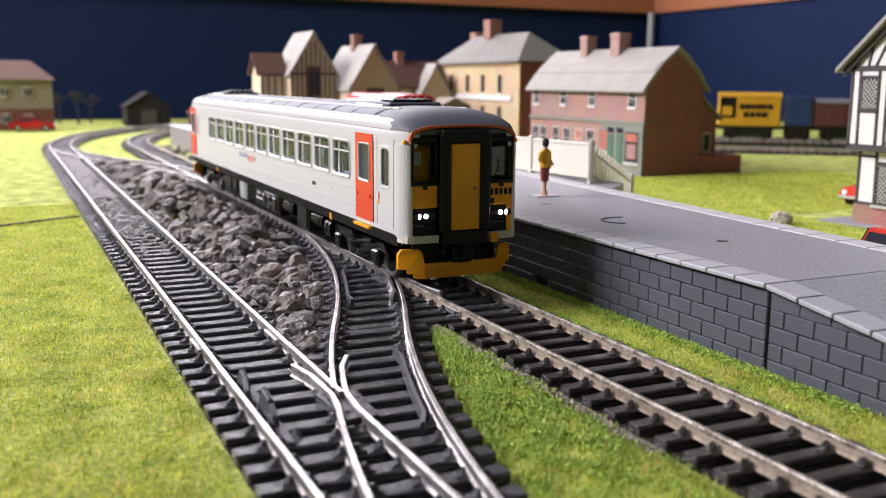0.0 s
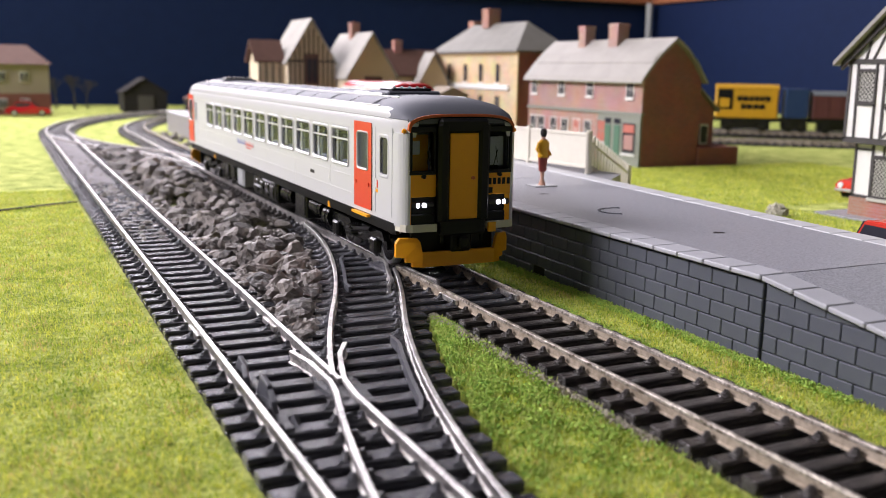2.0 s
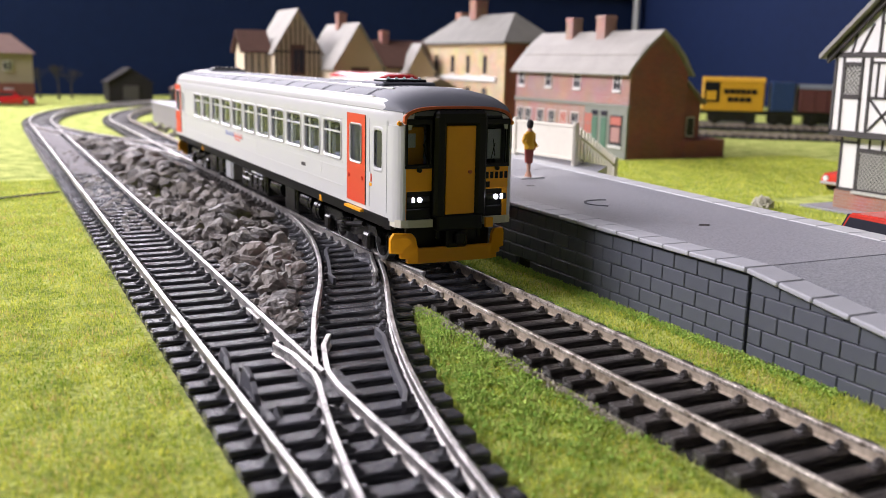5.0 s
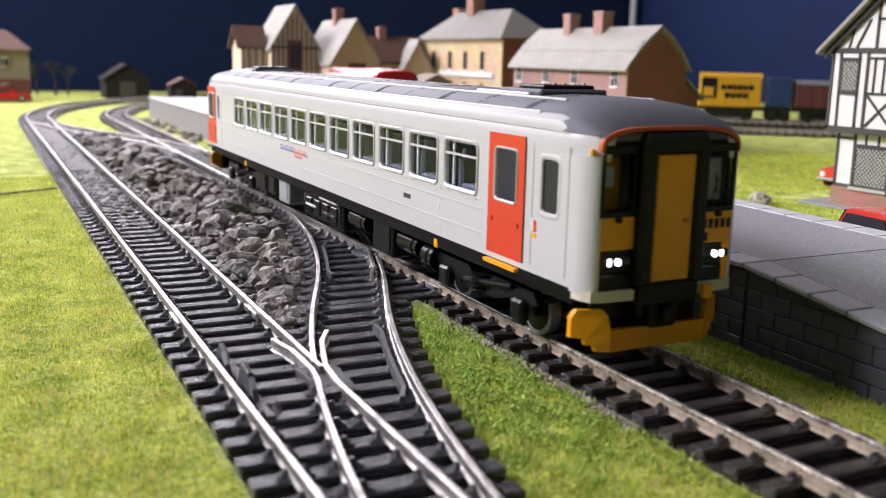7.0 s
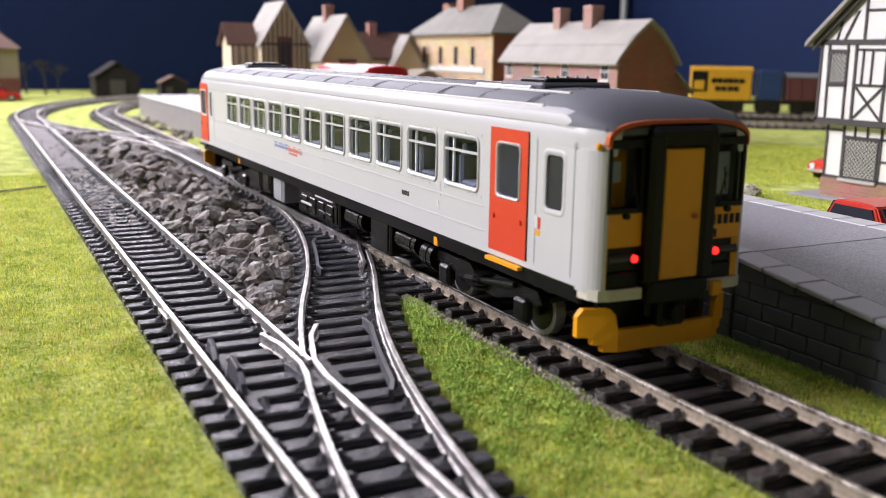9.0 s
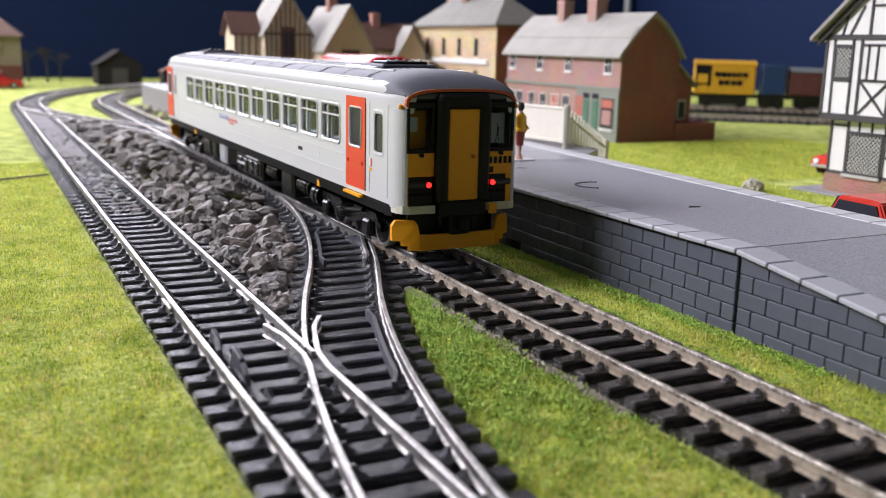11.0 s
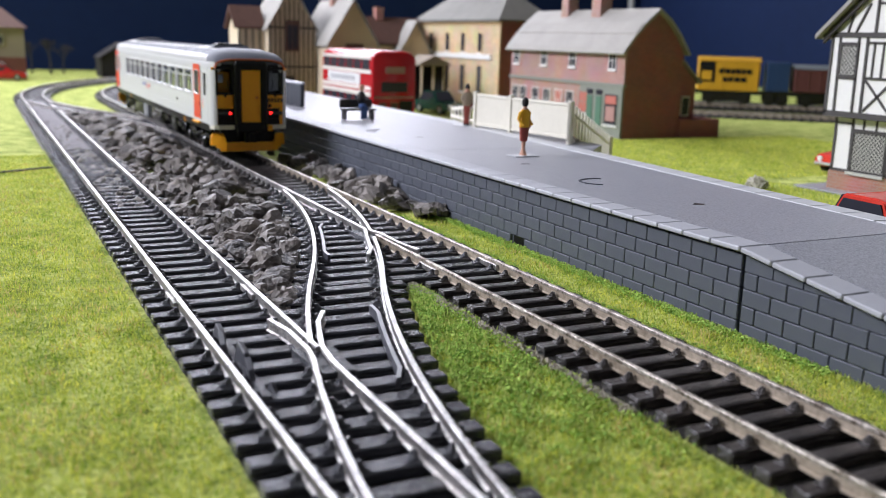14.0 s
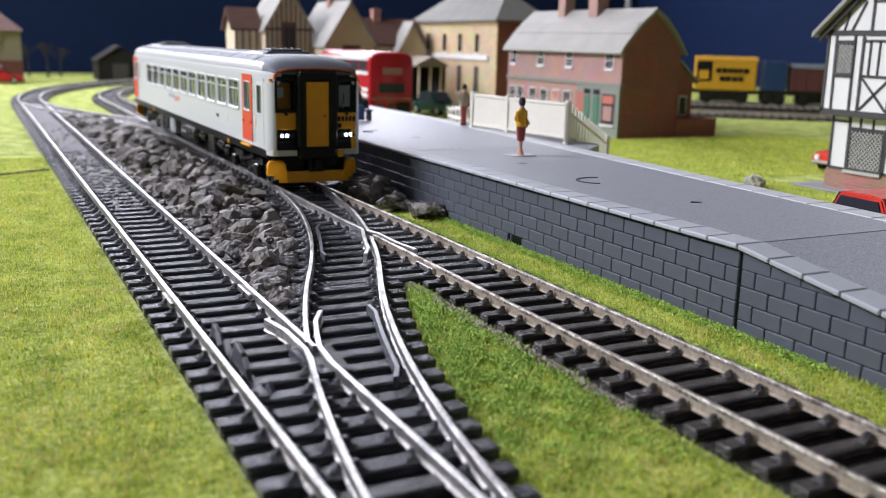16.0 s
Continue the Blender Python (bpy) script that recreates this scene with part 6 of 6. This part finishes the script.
for h0, h1 in ((9.6, 5.4), (2.6, 2.0)):
    bm = bmesh.new()
    cyl(bm, (110, 411.5, 20 + h0), (118.5, 454, 20 + h1), 0.9, 4)
    part("sloping_rail", bm, M["off"], fence)
screen = thing("platform_screen", "dark grey low wall at the back of the platform", "wall")
boxpart("panel", (62, 64.5, 541, 700, 19.9, 33.2), M["joint"], screen, bev=0.3)
boxpart("cap", (61.4, 65.1, 540.5, 700.5, 33.2, 34.4), M["plat"], screen, bev=0.3)
shelter = thing("market_shelter", "dark timber shelter with a pale roof before the stone house", "shelter", P(234, 742, 0.4))
boxpart("roof", (-2, 28, -2, 32, 39, 41), M["thatch"], shelter, bev=0.4)
bm = bmesh.new()
prism(bm, ((-2, 41), (13, 48), (28, 41)), "y", -2, 32)
part("gable", bm, M["thatch"], shelter)
boxpart("back_wall", (0, 26, 28, 30, 0, 39), M["shed"], shelter)
boxpart("end_wall", (24, 26, 0, 28, 0, 39), M["shed"], shelter)
for x in (1, 12, 22):
    boxpart("post", (x, x + 1.6, 0, 1.6, 0, 39), M["cream"], shelter)
boxpart("rail", (1, 24, 0.2, 1.2, 12, 13.4), M["cream"], shelter)

# figures
def figure(m, label, layers, mats):
    """A standing figure in one mesh: rings of (z, half width, half depth, slot)."""
    bm = bmesh.new()
    rings = []
    for z, a, b, k in layers:
        rings.append([(a * math.cos(i * math.pi / 5), b * math.sin(i * math.pi / 5), z) for i in range(10)])
    fs = loft(bm, rings)
    for f in fs:
        zc = f.calc_center_median().z
        f.material_index = next((k for z, a, b, k in layers if z >= zc - 0.01), layers[-1][3])
    top = max(l[0] for l in layers)
    for s in (-1, 1):
        # arms, bent at the elbow, and a bag at one side
        sh, el, ha = Vector((s * 2.3, 0, top * 0.76)), Vector((s * 2.9, 0.4, top * 0.62)), Vector((s * 2.2, -1.6, top * 0.53))
        for a, b, r in ((sh, el, 0.62), (el, ha, 0.52)):
            for v in cyl(bm, a, b, r, 8):
                for f in v.link_faces:
                    f.material_index = 2
    for f in {f for v in ball(bm, (2.5, 0.3, top * 0.5), 1.0, 0.8, 1.3, 1.3, 1) for f in v.link_faces}:
        f.material_index = 1
    ob = new("figurine", mesh_of(bm, "figurine", [M[x] for x in mats], True))
    ob.matrix_basis = m
    return tagged(ob, label, "figurine", "platform figurines")


figure(P(71, 301, 20.3, 0, 0, 20) @ Matrix.Diagonal((1.08, 1.08, 0.93, 1)), "painted figurine in yellow jacket and brown skirt on the platform",
       ((0, 1.1, 1.5, 0), (0.9, 0.9, 1.3, 0), (2.5, 0.6, 0.6, 0), (5.4, 0.8, 0.8, 0), (5.8, 1.5, 1.3, 1), (9, 1.8, 1.4, 1), (11.2, 2.0, 1.5, 1), (12.0, 2.2, 1.6, 2), (14.5, 1.9, 1.35, 2), (17.2, 2.3, 1.3, 2), (18.3, 1.6, 1.0, 2), (18.8, 0.7, 0.7, 3), (19.5, 0.75, 0.75, 3), (20.2, 1.05, 1.15, 4), (21.4, 1.2, 1.3, 4), (22.5, 0.95, 1.0, 4), (22.9, 0.4, 0.4, 4)), ("skin", "cloth_r", "cloth_y", "skin", "hair"))
boxpart("pale_slab", (66, 76, 297.5, 304.5, 20.0, 20.3), M["cope_back"], platform)
figure(P(108, 417, 20.3, 0, 0, 0), "painted figurine in khaki coat and maroon trousers on the platform",
       ((0, 1.6, 1.4, 0), (1, 1.5, 1.2, 0), (4, 1.5, 1.1, 1), (9.5, 1.9, 1.3, 1), (10.5, 2.3, 1.5, 2), (14, 2.4, 1.5, 2), (16.4, 2.4, 1.3, 2), (17.2, 1.0, 0.9, 3), (18, 1.2, 1.2, 3), (19.4, 1.2, 1.2, 4), (20.4, 0.6, 0.6, 4)), ("hair", "cloth_r", "khaki", "skin", "hair"))
boxpart("pale_slab", (103, 113, 413, 421, 20.0, 20.3), M["cope_back"], platform)
bench = thing("bench", "dark platform bench facing the track", "bench", P(66, 458, 20.1))
boxpart("seat", (-9, 9, -3, 3, 4.6, 5.4), M["timber"], bench, bev=0.2)
boxpart("backrest", (-9, 9, 3, 3.8, 5.6, 10), M["timber"], bench, bev=0.2)
for x in (-8, 7):
    boxpart("leg", (x, x + 1, -2.6, 3, 0, 4.6), M["timber"], bench)
bm = bmesh.new()
fs = []
for z0, z1, a, mi, yo in ((5.4, 8, 2.2, 0, -1.0), (8, 14, 2.3, 1, 0.6), (14.4, 17.8, 1.5, 2, 0.4)):
    for v in ball(bm, (2, yo, (z0 + z1) / 2), 1.0, a, a * 0.8, (z1 - z0) / 1.7, 2):
        for f in v.link_faces:
            f.material_index = mi
for f in [f for v in box(bm, 0.4, 3.6, -4.2, -2.6, 0.2, 6.6) for f in v.link_faces]:
    f.material_index = 0
sit = new("figurine", mesh_of(bm, "figurine", [M["blue_c"], M["hair"], M["skin"]], True))
sit.matrix_basis = P(66, 458, 20.1)
tagged(sit, "seated painted figurine in dark coat and blue trousers on the bench", "figurine", "platform figurines")

# ---- the far side ----
fh = thing("far_house", "cream and brick semi-detached house model at the board's far edge", "house")
boxpart("upper_wall", (-140, -52, 1252, 1312, 26, 62), M["far_cream"], fh)
boxpart("lower_wall", (-140.5, -51.5, 1251.4, 1312, 0, 26), M["darkbrick"], fh)
bm = bmesh.new()
loft(bm, [[(-144, 1247, 61), (-48, 1247, 61), (-48, 1316, 61), (-144, 1316, 61)], [(-118, 1281, 84), (-74, 1281, 84), (-74, 1282, 84), (-118, 1282, 84)]])
part("roof", bm, M["brown"], fh)
for x in (-80, -105):
    for z in (46, 14):
        fr = boxpart("window", (x - 5, x + 5, 1250.6, 1251.9, z - 6, z + 6), M["frame_w"], fh)
        for o in (-2.4, 2.4):
            boxpart("pane", (x + o - 1.9, x + o + 1.9, 1250.2, 1250.8, z - 5, z + 5), M["pane"], fh)
barn = thing("barn", "dark brown wooden barn model near the backdrop", "barn")
gable_y(barn, 42, 98, 1320, 1380, 26, 70, 44, M["shed"], M["shed"])
boxpart("door", (60, 80, 1318.6, 1320, 0, 22), M["timber"], barn)
hut = thing("hut", "small brown trackside hut model", "hut")
gable_y(hut, 104, 136, 1200, 1225, 22, 120, 30, M["shed"], M["brown"], 1.0, 1.5)
boxpart("door", (110, 118, 1199, 1200, 0, 17), M["timber"], hut)
trng = random.Random(3)


def bare_tree(m, hgt):
    t = thing("bare_tree", "leafless grey model tree near the backdrop", "tree", m, "bare trees")
    bm = bmesh.new()
    cyl(bm, (0, 0, 0), (0, 0, hgt * 0.45), hgt * 0.03, 8, hgt * 0.02)
    part("trunk", bm, M["twig"], t)
    bm = bmesh.new()

    def grow(p, d, ln, r, k):
        q = p + d * ln
        cyl(bm, p, q, r, 5, r * 0.6)
        if k:
            for _ in range(4):
                e = (d + Vector((trng.uniform(-1, 1), trng.uniform(-1, 1), trng.uniform(-0.2, 0.7))) * 0.75).normalized()
                grow(q, e, ln * trng.uniform(0.6, 0.85), r * 0.6, k - 1)
    for _ in range(4):
        grow(Vector((0, 0, hgt * 0.4)), Vector((trng.uniform(-0.7, 0.7), trng.uniform(-0.7, 0.7), 1)).normalized(), hgt * 0.2, hgt * 0.014, 3)
    part("crown", bm, M["twig"], t)


for x, y, h in ((-14, 1400, 52), (4, 1420, 44), (-36, 1430, 46), (1000, 900, 60)):
    bare_tree(P(x, y, 0), h)
lich = thing("lichen_bush", "small grey lichen bush on the grass", "bush", P(204, 314, 0.2) @ Matrix.Diagonal((0.85, 0.85, 0.8, 1)))
bm = bmesh.new()
for i in range(260):
    a, u = trng.uniform(0, 6.28), trng.random()
    r = 6.2 * math.sqrt(1 - u * u * 0.9)
    ball(bm, (r * math.cos(a) * trng.uniform(0.5, 1), r * math.sin(a) * trng.uniform(0.5, 1), 0.6 + 6.2 * u * trng.uniform(0.7, 1)), trng.uniform(0.5, 1.1), sub=1)
part("clump", bm, M["moss"], lich)


# ---- static grass, scatter and the seam of the grass mat ----
def fibres(name, label, n, place, ln, wd, material, seed, lean=0.7):
    """Many single grass fibres in one mesh; place(u) turns random columns into x, y and says which to keep."""
    g = np.random.default_rng(seed)
    x, y = place(g, n)
    n = len(x)
    a, t = g.uniform(0, 2 * np.pi, n), g.uniform(0.1, lean, n)
    h = ln * g.uniform(0.5, 1.2, n)
    b = g.uniform(0, 2 * np.pi, n)
    z0 = np.full(n, 0.2)
    w = wd * g.uniform(0.7, 1.3, n)
    v = np.empty((n, 3, 3))
    v[:, 0] = np.stack([x + np.cos(b) * w, y + np.sin(b) * w, z0], 1)
    v[:, 1] = np.stack([x - np.cos(b) * w, y - np.sin(b) * w, z0], 1)
    v[:, 2] = np.stack([x + np.cos(a) * h * t, y + np.sin(a) * h * t, z0 + h * np.sqrt(np.maximum(0.05, 1 - t * t))], 1)
    me = bpy.data.meshes.new(name)
    me.from_pydata((v.reshape(-1, 3) * S).tolist(), [], np.arange(3 * n).reshape(-1, 3).tolist())
    me.materials.append(material)
    return tagged(new(name, me), label, "grass", kind="stuff")


cr_y = np.arange(0, 500, 1.0)
cr_x = np.array([cross1(v) for v in cr_y])


def near_field(g, n):
    """Fibres on the open mat, denser towards the camera."""
    u = g.random(n)
    y = 30 + 470 * u ** 1.6
    x = g.uniform(-330, 34, n)
    c = np.interp(y, cr_y, cr_x)
    keep = (x < LX - 15.6 - 0.6 * g.random(n)) | ((x > np.where(y < 206, np.maximum(c + 15.6, -51), 90)) & (x < -16)) | ((x > 15.6) & (x < 33.8) & (y < 285 + 22 * g.random(n)))
    keep &= (np.abs(x + 112) + np.abs(y) > 45) & (x > -112 - (y + 60) * 0.62) & ~((np.abs((y - 453) * 0.870 - (x + 84) * 0.492) < 2.0) & (x < -80))
    return x[keep], y[keep]


fibres("grass_fibres", "short yellow-green static grass", 520000, near_field, 1.15, 0.15, M["blade"], 1, 0.97)


def dry_patches(g, n):
    """Yellowed fibres in drifts over the open mat."""
    x, y = near_field(g, n)
    k = np.sin(x * 0.23 + 2 * np.sin(y * 0.11)) * np.sin(y * 0.19 + 1.7 * np.sin(x * 0.09)) + g.normal(0, 0.35, len(x)) > 0.45
    return x[k], y[k]


fibres("grass_fibres", "straw-coloured dry fibres in the static grass", 130000, dry_patches, 1.5, 0.16, M["straw"], 21, 0.95)


def far_field(g, n):
    x, y = g.uniform(118, 420, n), g.uniform(180, 520, n)
    keep = ~((x > 224) & (y < 335)) & ~((x > 272) & (y > 505)) & ~((x < 190) & (y > 320) & (y < 440) & (x < 118 + (y - 320) * 1.1))
    return x[keep], y[keep]


fibres("grass_fibres", "short yellow-green static grass behind the platform", 90000, far_field, 1.3, 0.3, M["blade"], 2, 0.97)


def tuft_field(g, n):
    y = g.uniform(100, 206, n)
    c = np.interp(y, cr_y, cr_x)
    lo, hi = np.maximum(c + 16.5, -60), -15.5
    x = lo + (hi - lo) * g.random(n)
    keep = (hi - lo > 1) & (g.random(n) < np.clip((y - 95) / 60, 0, 1)) & (np.sin(x * 0.5) * np.sin(y * 0.31) + g.normal(0, 0.6, n) > 0)
    return x[keep], y[keep]


fibres("green_scatter", "coarse green scatter in the grass between the tracks", 14000, tuft_field, 1.9, 0.32, M["tuft"], 3, 0.95)


def crumbs(name, label, n, place, r0, r1, material, seed, lift=0.9):
    """Loose eight-sided crumbs in one mesh, heaped where place() puts them."""
    g = np.random.default_rng(seed)
    x, y = place(g, n)
    n = len(x)
    r = g.uniform(r0, r1, n)
    c = np.stack([x, y, 0.3 + r * 0.4 + g.random(n) * lift], 1)
    d = np.array(((1, 0, 0), (0, 1, 0), (-1, 0, 0), (0, -1, 0), (0, 0, 1), (0, 0, -1)), float)
    v = c[:, None, :] + (d[None] + g.normal(0, 0.35, (n, 6, 3))) * r[:, None, None]
    tri = np.array(((0, 1, 4), (1, 2, 4), (2, 3, 4), (3, 0, 4), (1, 0, 5), (2, 1, 5), (3, 2, 5), (0, 3, 5)))
    f = (np.arange(n)[:, None, None] * 6 + tri[None]).reshape(-1, 3)
    me = bpy.data.meshes.new(name)
    me.from_pydata((v.reshape(-1, 3) * S).tolist(), [], f.tolist())
    me.materials.append(material)
    return tagged(new(name, me), label, "scatter", kind="stuff")


crumbs("green_scatter", "bright green foam crumbs in the grass between the tracks", 24000, tuft_field, 0.12, 0.33, M["crumb"], 11, 1.3)


def gravel_line(g, n):
    y = 213 - 95 * g.random(n) ** 1.5
    return -16.2 - np.abs(g.normal(0, 0.6 + 1.3 * np.clip((y - 125) / 80, 0, 1) * np.sin(y * 0.21) ** 2, n)), y


crumbs("gravel", "tan gravel spilt along the sleeper ends", 5000, gravel_line, 0.13, 0.34, M["gravel"], 12, 1.3)


def verge_crumbs(g, n):
    y = g.uniform(120, 300, n)
    return np.where(g.random(n) < 0.6, g.normal(32.2, 1.3, n), g.normal(18, 1.5, n)), y


crumbs("green_scatter", "green foam crumbs along the platform foot", 9000, verge_crumbs, 0.12, 0.3, M["crumb"], 13, 0.7)


def verge(g, n):
    s = g.integers(0, 3, n)
    y = g.uniform(60, 300, n)
    x = np.where(s == 0, g.normal(-16.5, 1.0, n), np.where(s == 1, g.normal(33.0, 0.8, n), g.normal(17, 1.2, n)))
    keep = (y < 205) | (s > 0) & (y < 255)
    return x[keep], y[keep]


fibres("green_scatter", "dark green scatter along the platform and track edges", 7000, verge, 1.2, 0.3, M["tuft"], 4, 0.97)
seam = boxpart("mat_seam", (-420, -83, -1.5, 1.5, 0.3, 0.72), M["dark_bed"])
seam.matrix_basis = P(-84, 453, 0, 0, 0, 29.5) @ P(84, 0, 0)
tagged(seam, "dark seam where two grass mats meet", "seam", kind="structure")


# ---- what moves ----
TRAIN_Y = [(0, 377.1), (2, 377.1), (4.2, 377.5), (4.8, 374), (5.5, 358), (6.0, 341), (6.5, 314.4), (7, 284.4), (7.5, 264.5), (8, 263.5), (8.5, 266), (9, 278.6), (9.5, 294), (10, 313), (10.5, 336), (11, 363.5), (11.5, 393.9),
           (12, 435.7), (12.5, 480.5), (13, 516.6), (13.5, 550.5), (14, 573.3), (14.5, 587.1), (15, 561.9), (15.5, 518.8), (16, 477.9)]


def motions():
    walk(train, [(t, P(0, y, RAIL_Z)) for t, y in TRAIN_Y])
    # wheels roll on the rails; a wheel of 5.5 radius turns by the way that it goes
    ts, ys = [t for t, y in TRAIN_Y], [y for t, y in TRAIN_Y]
    roll = []
    for i in range(161):
        t = i / 10
        y = float(np.interp(t, ts, ys))
        roll.append((t, math.degrees(-(y - 377.1) / 5.5)))
    for ax, ay in axles:
        walk(ax, [(t, P(0, ay, 5.5, a)) for t, a in roll])
    # lamps turn from white to red when the railcar is set to run back
    turns = [(0, 0), (2.05, 0), (2.08, 60), (2.12, 120), (2.15, 180), (3.85, 180), (3.88, 120), (3.92, 60), (3.95, 0), (8.0, 0), (8.03, 60), (8.07, 120), (8.1, 180), (14.2, 180), (14.23, 120), (14.27, 60), (14.3, 0), (16, 0)]
    for k, d in enumerate(drums):
        walk(d, [(t, P((-11.6, 11.6)[k], -FY + 0.5 + SHN, 21.5, 0, 0, a)) for t, a in turns])


motions()
